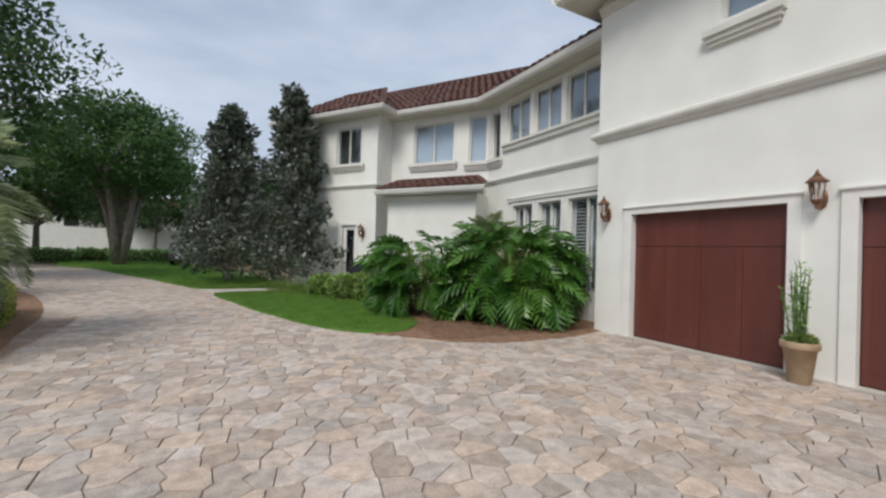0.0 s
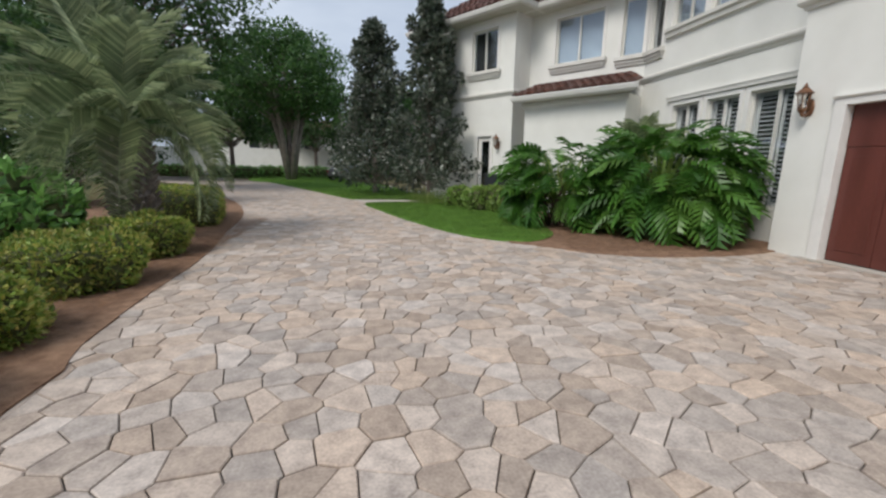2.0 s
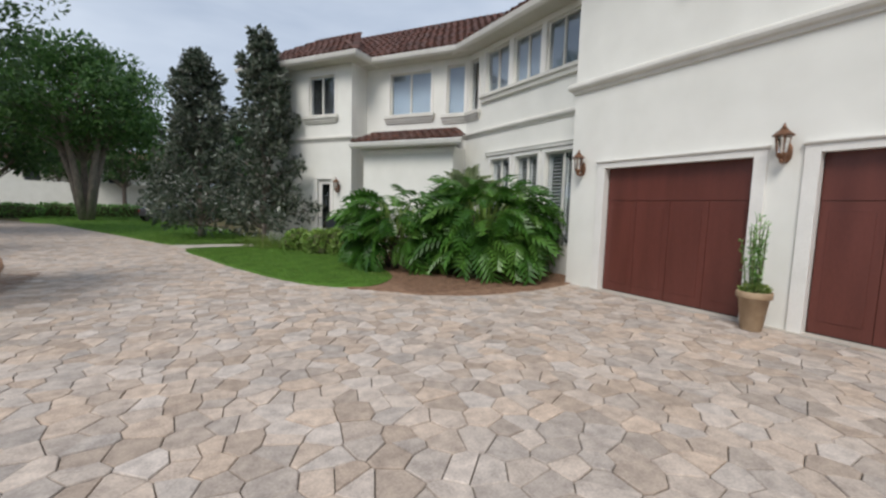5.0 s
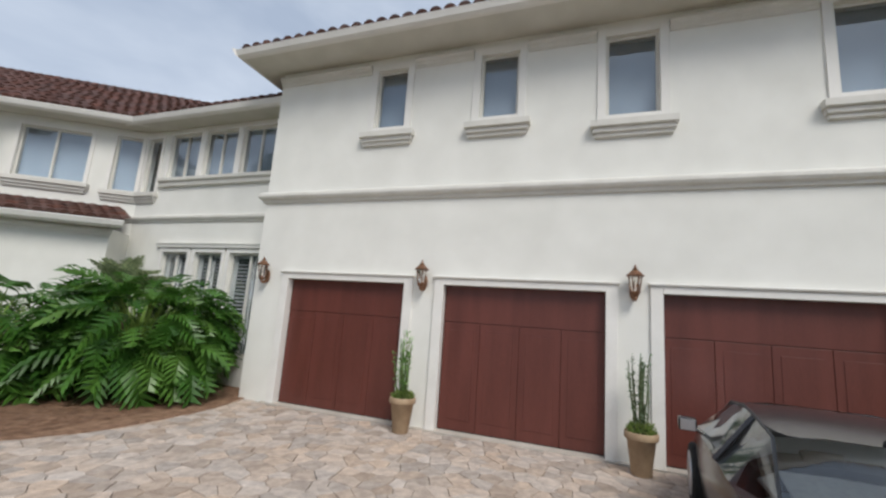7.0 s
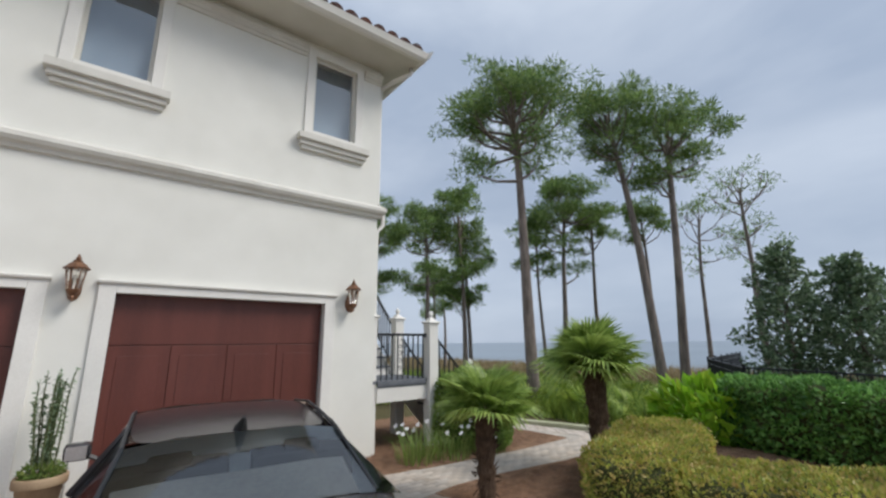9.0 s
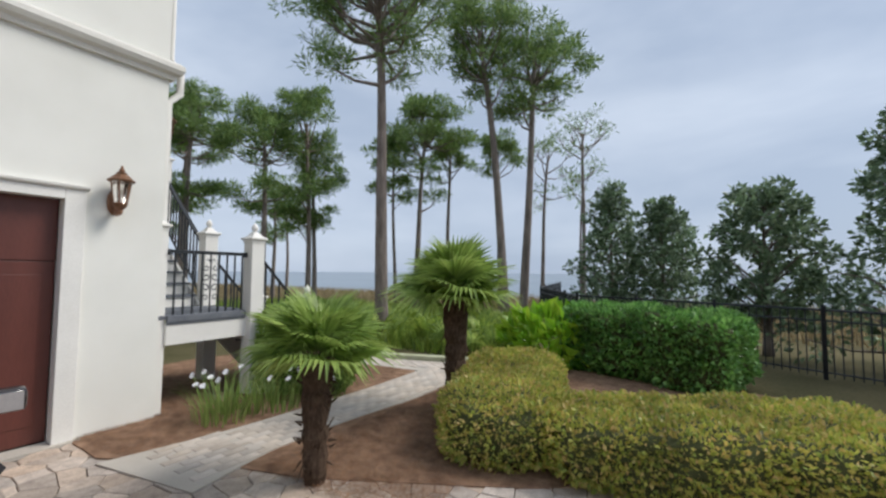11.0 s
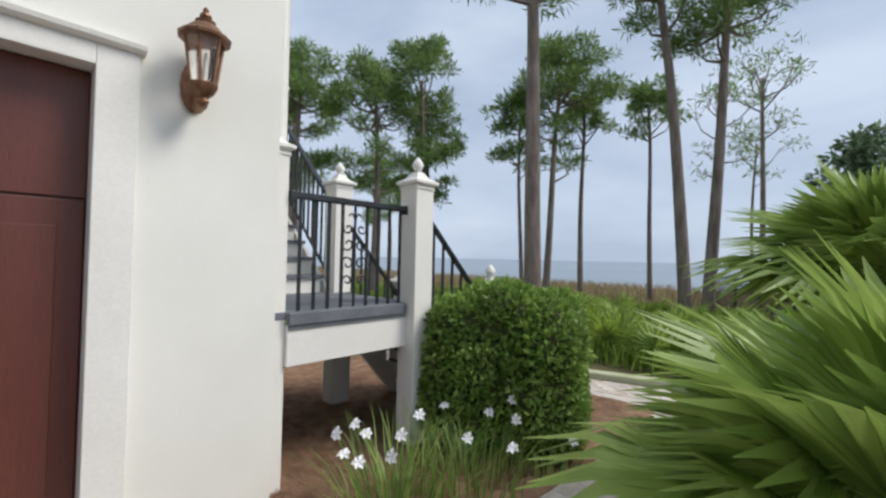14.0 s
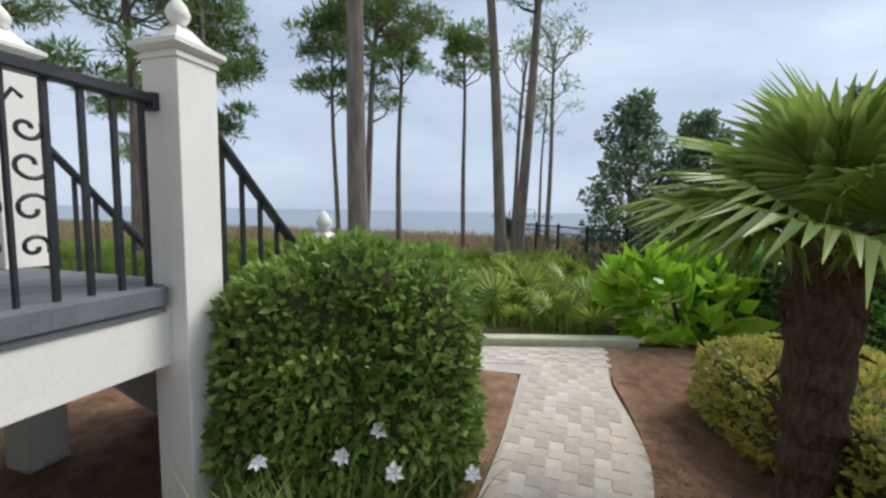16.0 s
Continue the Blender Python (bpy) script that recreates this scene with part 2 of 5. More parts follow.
def raw(name, verts, faces, material, smooth=False):
    """A mesh from arrays, quick for foliage."""
    me = bpy.data.meshes.new(name)
    me.from_pydata(verts if isinstance(verts, list) else verts.tolist(), [], faces if isinstance(faces, list) else faces.tolist())
    me.materials.append(material)
    if smooth:
        for f in me.polygons:
            f.use_smooth = True
    return me


def part(name, bm, material, parent=None, label="", smooth=False, m=None):
    ob = new(name, mesh_of(name, bm, material, smooth) if isinstance(bm, bmesh.types.BMesh) else bm)
    if parent:
        ob.parent = parent
    if m is not None:
        ob.matrix_basis = m
    if label:
        ob["label"] = label
    return ob


def empty(name, m, label, category, group="", kind=""):
    ob = new(name)
    ob.empty_display_size = 0.1
    ob.matrix_basis = m
    return tagged(ob, label, category, group, kind)


def box(bm, x0, x1, y0, y1, z0, z1, bevel=0.0):
    r = bmesh.ops.create_cube(bm, size=1, matrix=Matrix.LocRotScale(((x0 + x1) / 2, (y0 + y1) / 2, (z0 + z1) / 2), None, (abs(x1 - x0), abs(y1 - y0), abs(z1 - z0))))
    if bevel:
        ed = {e for v in r["verts"] for e in v.link_edges}
        bmesh.ops.bevel(bm, geom=list(ed), offset=bevel, segments=2, affect="EDGES", profile=0.6)
    return bm


def boxes(*specs, bevel=0.0):
    bm = bmesh.new()
    for s in specs:
        b2 = box(bmesh.new(), *s, bevel=bevel)
        tmp = bpy.data.meshes.new("tmp")
        b2.to_mesh(tmp)
        b2.free()
        bm.from_mesh(tmp)
        bpy.data.meshes.remove(tmp)
    return bm


def lathe(bm, profile, seg=20, m=None, squash=1.0):
    rings = []
    for r, z in profile:
        ring = []
        for i in range(seg):
            a = 2 * math.pi * i / seg
            v = Vector((r * math.cos(a), r * math.sin(a) * squash, z))
            ring.append(bm.verts.new(m @ v if m else v))
        rings.append(ring)
    for a, b in zip(rings, rings[1:]):
        for i in range(seg):
            bm.faces.new((a[i], a[(i + 1) % seg], b[(i + 1) % seg], b[i]))
    bm.faces.new(rings[0][::-1])
    bm.faces.new(rings[-1])
    return bm


def tube(bm, pts, radii, seg=8):
    """A tapered tube through points."""
    pts = [Vector(p) for p in pts]
    rings = []
    for i, p in enumerate(pts):
        d = (pts[min(i + 1, len(pts) - 1)] - pts[max(i - 1, 0)]).normalized()
        s = d.cross(Vector((0, 0, 1)) if abs(d.z) < 0.95 else Vector((1, 0, 0))).normalized()
        u = s.cross(d)
        r = radii[i] if isinstance(radii, (list, tuple)) else radii
        rings.append([bm.verts.new(p + r * (math.cos(2 * math.pi * k / seg) * s + math.sin(2 * math.pi * k / seg) * u)) for k in range(seg)])
    for a, b in zip(rings, rings[1:]):
        for k in range(seg):
            bm.faces.new((a[k], b[k], b[(k + 1) % seg], a[(k + 1) % seg]))
    bm.faces.new(rings[0])
    bm.faces.new(rings[-1][::-1])
    return bm


def sweep(bm, profile, u0, u1, cut0=0.0, cut1=0.0):
    """Runs a moulding's closed profile of (y, z) from u0 to u1 along x; cut: mitre per metre of y."""
    a = [bm.verts.new((u0 + cut0 * y, y, z)) for y, z in profile]
    b = [bm.verts.new((u1 + cut1 * y, y, z)) for y, z in profile]
    n = len(profile)
    for i in range(n):
        bm.faces.new((a[i], a[(i + 1) % n], b[(i + 1) % n], b[i]))
    bm.faces.new(a[::-1])
    bm.faces.new(b)
    bmesh.ops.recalc_face_normals(bm, faces=bm.faces[-n - 2:])
    return bm


def wall(name, m, length, z0, z1, holes, thick=0.25, label="white painted stucco wall"):
    """A wall along local x, its outer face at y=0, with holes (u0, u1, z0, z1) through it."""
    us = sorted({0.0, length, *[h[0] for h in holes], *[h[1] for h in holes]})
    zs = sorted({z0, z1, *[h[2] for h in holes], *[h[3] for h in holes]})
    solid = lambda i, j: 0 <= i < len(us) - 1 and 0 <= j < len(zs) - 1 and not any(
        h[0] - 1e-6 <= us[i] and us[i + 1] <= h[1] + 1e-6 and h[2] - 1e-6 <= zs[j] and zs[j + 1] <= h[3] + 1e-6 for h in holes)
    bm = bmesh.new()
    q = lambda *c: bm.faces.new([bm.verts.new(v) for v in c])
    for i in range(len(us) - 1):
        for j in range(len(zs) - 1):
            if not solid(i, j):
                continue
            a, b, c, d = us[i], us[i + 1], zs[j], zs[j + 1]
            q((a, 0, c), (b, 0, c), (b, 0, d), (a, 0, d))
            q((b, thick, c), (a, thick, c), (a, thick, d), (b, thick, d))
            if not solid(i - 1, j):
                q((a, thick, c), (a, 0, c), (a, 0, d), (a, thick, d))
            if not solid(i + 1, j):
                q((b, 0, c), (b, thick, c), (b, thick, d), (b, 0, d))
            if not solid(i, j - 1):
                q((a, thick, c), (b, thick, c), (b, 0, c), (a, 0, c))
            if not solid(i, j + 1):
                q((a, 0, d), (b, 0, d), (b, thick, d), (a, thick, d))
    bmesh.ops.remove_doubles(bm, verts=bm.verts, dist=1e-5)
    ob = part(name, bm, STUCCO, m=m)
    return tagged(ob, label, "wall", kind="structure")


wcount = [0]


def window(m, u0, u1, z0, z1, panes=1, sill=0.22, surround=0.13, inside=BLIND, label="grey casement window with a moulded white surround and sill", depth=0.06, sill_drop=0.27, sill_gap=0.02):
    """A framed window in a hole, with surround and a stepped sill."""
    wcount[0] += 1
    w = empty("window_%d" % wcount[0], m, label, "window", kind="structure")
    f = 0.05
    part("window_frame", boxes((u0, u0 + f, depth, depth + 0.07, z0, z1), (u1 - f, u1, depth, depth + 0.07, z0, z1), (u0 + f, u1 - f, depth, depth + 0.07, z0, z0 + f), (u0 + f, u1 - f, depth, depth + 0.07, z1 - f, z1)), SILLP, w)
    n = panes
    step = (u1 - u0 - 2 * f) / n
    for i in range(n):
        a, b = u0 + f + i * step, u0 + f + (i + 1) * step
        if i:
            part("mullion", boxes((a - 0.025, a + 0.025, depth - 0.004, depth + 0.074, z0 + f, z1 - f)), SILLP, w)
        part("pane", boxes((a + 0.026 if i else a, b - 0.026 if i < n - 1 else b, depth + 0.03, depth + 0.04, z0 + f, z1 - f)), GLASS, w).visible_shadow = False
    if inside is SHUTTER:
        for i in range(n):
            a, b = u0 + f + i * step + 0.03, u0 + f + (i + 1) * step - 0.03
            stile = 0.05
            part("shutter_frame", boxes((a, a + stile, depth + 0.09, depth + 0.12, z0 + f, z1 - f), (b - stile, b, depth + 0.09, depth + 0.12, z0 + f, z1 - f), (a + stile, b - stile, depth + 0.09, depth + 0.12, z0 + f, z0 + f + 0.07), (a + stile, b - stile, depth + 0.09, depth + 0.12, z1 - f - 0.07, z1 - f)), TRIM, w)
            rows = int((z1 - z0 - 0.3) / 0.085)
            for r in range(rows):
                zc = z0 + f + 0.12 + r * (z1 - z0 - 0.34) / max(1, rows - 1)
                part("slat", box(bmesh.new(), a + stile, b - stile, -0.034, 0.034, -0.005, 0.005), SHUTTER, w, m=pose(0, depth + 0.115, zc, 38))
    # Shuttered and dark windows get a near-black sheet as painted room shade.
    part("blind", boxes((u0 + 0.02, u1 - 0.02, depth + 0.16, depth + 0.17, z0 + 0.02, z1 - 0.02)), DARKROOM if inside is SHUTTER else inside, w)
    if surround:
        s = surround
        part("surround", boxes((u0 - s, u0, -0.035, 0.0, z0 - sill_gap + 0.004, z1 + s), (u1, u1 + s, -0.035, 0.0, z0 - sill_gap + 0.004, z1 + s), *([(u0, u1, -0.034, 0.0, z0 - sill_gap + 0.004, z0)] if sill_gap > 0.05 else []), (u0, u1, -0.0352, 0.0, z1, z1 + s), bevel=0.008), TRIM, w)
    if sill:
        e = sill
        bm = bmesh.new()
        d = sill_drop
        t = z0 - sill_gap
        for k, (lo, hi, pr) in enumerate(((0.0, 0.42, 0.15), (0.42, 0.74, 0.10), (0.74, 1.0, 0.06))):
            sweep(bm, [(0.02, t - lo * d), (-pr, t - lo * d), (-pr, t - hi * d + 0.012), (-pr + 0.012, t - hi * d), (0.02, t - hi * d)], u0 - e - 0.05 + k * 0.035, u1 + e + 0.05 - k * 0.035)
        part("window_sill", bm, SILLP, w)
    return w


# ---- foliage helpers ----
rng = np.random.default_rng(7)


def leaf_mesh(name, centres, length, width, material, up=0.3, fold=0.25, outward=None, jitter=0.4):
    """One folded four-point leaf of two triangles at every centre."""
    n = len(centres)
    d = rng.normal(size=(n, 3))
    if outward is not None:
        d = d * 0.6 + outward
    d[:, 2] += up
    d /= np.linalg.norm(d, axis=1)[:, None]
    s = np.cross(d, rng.normal(size=(n, 3)))
    s /= np.linalg.norm(s, axis=1)[:, None]
    nn = np.cross(d, s)
    k = (1 + jitter * rng.uniform(-1, 1, size=(n, 1)))
    L, W = length * k, width * k
    v = np.empty((n, 4, 3))
    v[:, 0] = centres
    v[:, 1] = centres + d * L * 0.5 + s * W * 0.5 + nn * W * fold
    v[:, 2] = centres + d * L
    v[:, 3] = centres + d * L * 0.5 - s * W * 0.5 + nn * W * fold
    i = np.arange(n)[:, None] * 4
    f = np.concatenate([i + [[0, 1, 2]], i + [[0, 2, 3]]])
    return raw(name, v.reshape(-1, 3), f, material)


def blob_points(n, c, r, shell=0.55):
    p = rng.normal(size=(n, 3))
    p /= np.linalg.norm(p, axis=1)[:, None]
    return p * (rng.uniform(shell ** 3, 1, size=(n, 1)) ** (1 / 3)) * np.array(r) + np.array(c), p


def hedge(name, x0, x1, y0, y1, h, rot, centre, material, leaf, count, label, round_=0.25, lumps=0.06, group="", category="hedge"):
    """A clipped bush: a lumpy core, its inner shade painted dark, set all over with small leaves."""
    e = empty(name, pose(centre[0], centre[1], GZ, 0, 0, rot), label, category, group)
    sx, sy = (x1 - x0) / 2, (y1 - y0) / 2
    bm = bmesh.new()
    bmesh.ops.create_icosphere(bm, subdivisions=4, radius=1)
    surf = []
    off = Vector((centre[0] * 3.1, centre[1] * 2.7, h))
    p = 2.0 / max(0.2, round_)
    for v in bm.verts:
        a = v.co
        k = (abs(a.x) ** p + abs(a.y) ** p + abs(a.z) ** p) ** (-1 / p)
        q = Vector((a.x * k * sx, a.y * k * sy, (a.z * k * 0.5 + 0.5) * h))
        nz = noise.noise(q * 2.2 + off) * lumps * 2 + noise.noise(q * 6 + off) * lumps
        v.co = q + a * nz
        surf.append((v.co.copy(), a.copy()))
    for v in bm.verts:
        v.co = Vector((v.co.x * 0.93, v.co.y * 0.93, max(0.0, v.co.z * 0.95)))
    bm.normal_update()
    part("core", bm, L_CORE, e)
    me = e.children[0].data
    area = np.array([f.area for f in me.polygons])
    pick = rng.choice(len(area), size=count, p=area / area.sum())
    co = np.array([v.co for v in me.vertices])
    tri = np.array([f.vertices[:] for f in me.polygons])
    w = rng.dirichlet((1, 1, 1), size=count)
    pts = (co[tri[pick]] * w[:, :, None]).sum(1)
    nor = np.array([f.normal for f in me.polygons])[pick]
    pts = pts * np.array([1.05, 1.05, 1.03]) + nor * rng.uniform(-0.02, 0.05, size=(count, 1))
    keep = pts[:, 2] > 0.015
    part("foliage", leaf_mesh("foliage", pts[keep], leaf, leaf * 0.6, material, 0.2, outward=nor[keep] * 0.9), None, e)
    return e


# Shade between the leaves, put into the colour of each bush's closed core.
L_CORE = surface("painted_core_shade", (0.05, 0.06, 0.022), (0.11, 0.115, 0.045), 12, 0.95, 0.5, 60)

# ---- ground ----
def sheet(name, pts, z, material, label, category, thick=0.0, kind="structure"):
    bm = bmesh.new()
    f = bm.faces.new([bm.verts.new((x, y, z)) for x, y in pts])
    if thick:
        r = bmesh.ops.extrude_face_region(bm, geom=[f])
        for v in r["geom"]:
            if isinstance(v, bmesh.types.BMVert):
                v.co.z -= thick
    bmesh.ops.recalc_face_normals(bm, faces=bm.faces)
    bmesh.ops.triangulate(bm, faces=[f for f in bm.faces if len(f.verts) > 4])
    return tagged(part(name, bm, material), label, category, kind=kind)


sheet("ground", [(-900, -31), (900, -27), (900, 900), (-900, 900)], GZ - 0.06, MARSH, "rough grassy earth round the house", "ground")
sheet("water", [(-4000, -4000), (4000, -4000), (4000, -20), (-4000, -20)], -0.45, WATER, "grey sea under a cloudy sky", "sea")
sheet("drive_bed", [(-60, 48), (-24, 38), (-13, 33), (-8.6, 27.5), (-6.0, 20.8), (-3.76, 14.6), (-3, 11), (-2.64, 7.8), (-2.56, 6.3), (-2.2, 4.3), (-2.6, 0), (-3.5, -8), (9, -8), (9, 9), (5, 12), (2, 20), (-0.6, 19), (-2.9, 24), (-7.6, 35), (-13, 42), (-24, 48), (-60, 60)], GZ - 0.022, JOINT, "sand bedding of the paved driveway", "driveway")
sheet("street", [(-200, 52), (200, 52), (200, 60), (-200, 60)], GZ - 0.03, ASPHALT, "grey asphalt street beyond the garden", "road")


def smooth_loop(pts, n=4):
    """A closed Catmull-Rom curve through points."""
    out = []
    k = len(pts)
    for i in range(k):
        p = [Vector((*pts[(i + j - 1) % k], 0)) for j in range(4)]
        for s in range(n):
            t = s / n
            q = 0.5 * (2 * p[1] + (p[2] - p[0]) * t + (2 * p[0] - 5 * p[1] + 4 * p[2] - p[3]) * t * t + (3 * p[1] - p[0] - 3 * p[2] + p[3]) * t ** 3)
            out.append((q.x, q.y))
    return out


LAWN_NEAR = smooth_loop([(-0.27, 17.1), (0.2, 14.6), (0.84, 12.2), (1.72, 9.95), (2.66, 9.15), (3.35, 9.5), (3.78, 10.3), (4.0, 12.4), (3.95, 14.5), (3.0, 16.9), (1.4, 17.5)])
LAWN_FAR = smooth_loop([(-0.75, 18.9), (0.6, 18.6), (2.0, 19.0), (2.0, 22), (1, 30), (-3, 44), (-10, 44), (-9.3, 37.5), (-7.0, 33.6), (-4.6, 28), (-2.7, 23.6)])
sheet("lawn_near", LAWN_NEAR, GZ + 0.03, LAWN, "clipped bright green lawn beside the driveway", "lawn", 0.08)
sheet("lawn_far", LAWN_FAR, GZ + 0.03, LAWN, "clipped green lawn under the trees", "lawn", 0.08)
sheet("mulch_bed_house", smooth_loop([(2.7, 8.9), (3.52, 8.02), (4.57, 7.6), (5.92, 7.6), (6.99, 7.85), (7.74, 8.2), (7.74, 13.2), (6.0, 13.4), (4.9, 15.9), (3.6, 17.0), (3.0, 14.5), (3.2, 11), (2.4, 9.2)], 3), GZ + 0.012, MULCH, "brown pine straw bed under the shrubs", "mulch", 0.06)
sheet("mulch_bed_left", smooth_loop([(-2.36, 4.3), (-2.5, 5.15), (-2.63, 6.5), (-2.73, 8.4), (-3.15, 11), (-3.72, 14.4), (-5.6, 19.2), (-9, 22), (-11, 8), (-8, 1), (-2.8, 1.2)], 3), GZ + 0.012, MULCH, "brown pine straw bed along the driveway", "mulch", 0.06)
sheet("mulch_bed_stairs", smooth_loop([(6.12, -2.58), (6.6, -2.52), (6.98, -2.58), (7.2, -3.2), (9.5, -3.4), (9.8, -6), (7.6, -6.7), (6.25, -6.88), (5.79, -6.85), (5.76, -5.7), (5.84, -4.3), (5.92, -3.3)], 3), GZ + 0.012, MULCH, "brown pine straw bed below the stairs", "mulch", 0.06)
sheet("mulch_bed_palms", smooth_loop([(4.98, -3.1), (5.07, -3.9), (4.98, -4.85), (4.86, -5.6), (4.87, -6.3), (4.98, -7.2), (4.98, -7.98), (2, -8.6), (-3, -7.5), (-2, -6.6), (0.5, -5.45), (2.33, -4.4), (3.17, -3.9)], 3), GZ + 0.012, MULCH, "brown pine straw bed with two palms", "mulch", 0.06)


def strip(name, left, right, z, material, label, category, n=14):
    bm = bmesh.new()
    def cr(pts):
        p = [Vector((*q, 0)) for q in pts]
        p = [2 * p[0] - p[1], *p, 2 * p[-1] - p[-2]]
        o = []
        for i in range(1, len(p) - 2):
            for s in range(6):
                t = s / 6
                o.append(0.5 * (2 * p[i] + (p[i + 1] - p[i - 1]) * t + (2 * p[i - 1] - 5 * p[i] + 4 * p[i + 1] - p[i + 2]) * t * t + (3 * p[i] - p[i - 1] - 3 * p[i + 1] + p[i + 2]) * t ** 3))
        return o + [p[-2]]
    a, b = cr(left), cr(right)
    va = [bm.verts.new((q.x, q.y, z)) for q in a]
    vb = [bm.verts.new((q.x, q.y, z)) for q in b]
    for i in range(len(va) - 1):
        bm.faces.new((va[i], va[i + 1], vb[i + 1], vb[i]))
    r = bmesh.ops.extrude_face_region(bm, geom=bm.faces[:])
    for v in r["geom"]:
        if isinstance(v, bmesh.types.BMVert):
            v.co.z -= 0.08
    bmesh.ops.recalc_face_normals(bm, faces=bm.faces)
    return tagged(part(name, bm, material), label, category, kind="structure")


garden_path = strip("garden_path", [(6.12, -2.45), (5.95, -3.2), (5.86, -3.8), (5.8, -4.7), (5.75, -5.75), (5.77, -6.9)], [(4.9, -2.65), (5.04, -3.4), (5.06, -4.0), (4.97, -4.9), (4.85, -5.8), (4.98, -6.9)], GZ + 0.016, CONCRETE, "pale paved garden path", "path")
cross_path = strip("cross_path", [(4.98, -6.9), (6.3, -6.87), (8.6, -6.5)], [(4.98, -8.0), (6.6, -7.48), (8.9, -6.85)], GZ + 0.016, CONCRETE, "pale paved path along the mossy kerb", "path")
strip("house_path", [(-0.35, 17.45), (1.3, 17.75), (3.1, 17.3), (4.0, 17.0)], [(-0.75, 18.6), (1.0, 18.5), (2.6, 18.2), (3.35, 18.2)], GZ + 0.035, CONCRETE, "pale concrete path to the side door", "path")
bm = boxes((-2.1, 2.1, -0.09, 0.09, -0.05, 0.1), bevel=0.02)
tagged(part("kerb", bm, surface("mossy_kerb", (0.36, 0.37, 0.22), (0.55, 0.55, 0.40), 4, 0.9, 0.3, 60), m=pose(6.62, -7.6, GZ, 0, 0, 17.8)), "pale mossy concrete kerb at the path's end", "kerb", kind="structure")

# ---- garage ----
MG = pose(7.0, 8.0, 0, 0, 0, -90)
gy = lambda y: 8.0 - y
DOORS = [(gy(7.13), gy(4.52)), (gy(3.78), gy(1.09)), (gy(0.32), gy(-2.39))]
WINS = [(gy(5.52), gy(4.84), 5.47, 6.73), (gy(3.32), gy(2.60), 5.48, 6.74), (gy(1.12), gy(0.30), 5.29, 6.75), (gy(-1.98), gy(-2.78), 5.31, 6.76)]
wall("wall_garage_front", MG, 11.3, GZ - 0.02, 7.12, [(a, b, GZ - 0.02, 2.38) for a, b in DOORS] + WINS)
wall("wall_garage_side", pose(7.0, -3.3, 0) @ pose(0.25, 0, 0), 7.75, GZ - 0.02, 7.1, [])
wall("wall_garage_inner", pose(14.5, 8.0, 0, 0, 0, 180), 7.25, GZ - 0.02, 7.1, [])
# Unseen slab closing the garage, coloured near-black as an unlit inside.
tagged(part("ceiling", boxes((7.26, 14.4, -3.0, 7.7, 3.0, 3.1)), DARKROOM), "unseen near-black ceiling slab closing the garage", "ceiling", kind="structure")
tagged(part("wall_back", boxes((14.4, 14.5, -3.3, 20, GZ, 7.0)), STUCCO), "plain rear wall closing the house", "wall", kind="structure")
for i, (a, b, c, d) in enumerate(WINS):
    window(MG, a, b, c, d, 1, 0.19, surround=0.14, sill_gap=0.12)

# moulded band, frieze, gutter
def moulding(name, m, prof, u0, u1, c0, c1, material, label):
    bm = bmesh.new()
    sweep(bm, prof, u0, u1, c0, c1)
    return tagged(part(name, bm, material, m=m), label, "moulding", kind="structure")


def band_profile(z0, z1, d):
    h = z1 - z0
    return [(0.0, z0), (-d * 0.35, z0), (-d * 0.45, z0 + h * 0.22), (-d * 0.8, z0 + h * 0.34), (-d, z0 + h * 0.55), (-d * 0.95, z0 + h * 0.8), (-d * 0.7, z0 + h * 0.96), (0.0, z1)]


moulding("trim_band_garage", MG, band_profile(3.97, 4.19, 0.13), 0, 11.3, 1, -1, SILLP, "cream moulded band between the storeys")
moulding("trim_band_garage_side", pose(7.0, -3.3, 0), band_profile(3.97, 4.19, 0.13), 0, 7, 1, 0, SILLP, "cream moulded band between the storeys")
moulding("trim_band_garage_inner", pose(14.5, 8.0, 0, 0, 0, 180), band_profile(3.97, 4.19, 0.13), 0, 7.5, 0, -1, SILLP, "cream moulded band between the storeys")
edges = [0.0] + [x for a, b, c, d in WINS for x in (a - 0.155, b + 0.155)] + [11.3]
for a, b in zip(edges[::2], edges[1::2]):
    moulding("trim_frieze", MG, [(0, 6.69), (-0.03, 6.69), (-0.035, 6.74), (-0.06, 6.755), (-0.07, 6.80), (-0.1, 6.83), (-0.1, 6.88), (0, 6.885)], a, b, 0, 0, SILLP, "cream moulded frieze under the eaves")
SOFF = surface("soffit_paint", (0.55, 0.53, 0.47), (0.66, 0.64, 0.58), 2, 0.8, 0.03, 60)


def eaves(name, m, length, z, over, c0, c1):
    """Soffit, fascia and a rounded gutter along one side."""
    e = empty(name, m, "cream soffit and rounded gutter under the tiled roof", "eaves", kind="structure")
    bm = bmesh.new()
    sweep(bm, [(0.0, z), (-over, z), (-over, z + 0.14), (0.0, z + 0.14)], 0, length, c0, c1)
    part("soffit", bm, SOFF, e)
    g = over + 0.001
    bm = bmesh.new()
    sweep(bm, [(-g, z - 0.01), (-g - 0.06, z - 0.005), (-g - 0.11, z + 0.04), (-g - 0.13, z + 0.1), (-g - 0.15, z + 0.15), (-g - 0.13, z + 0.17), (-g, z + 0.17)], 0, length, c0, c1)
    part("gutter", bm, TRIM, e)
    return e


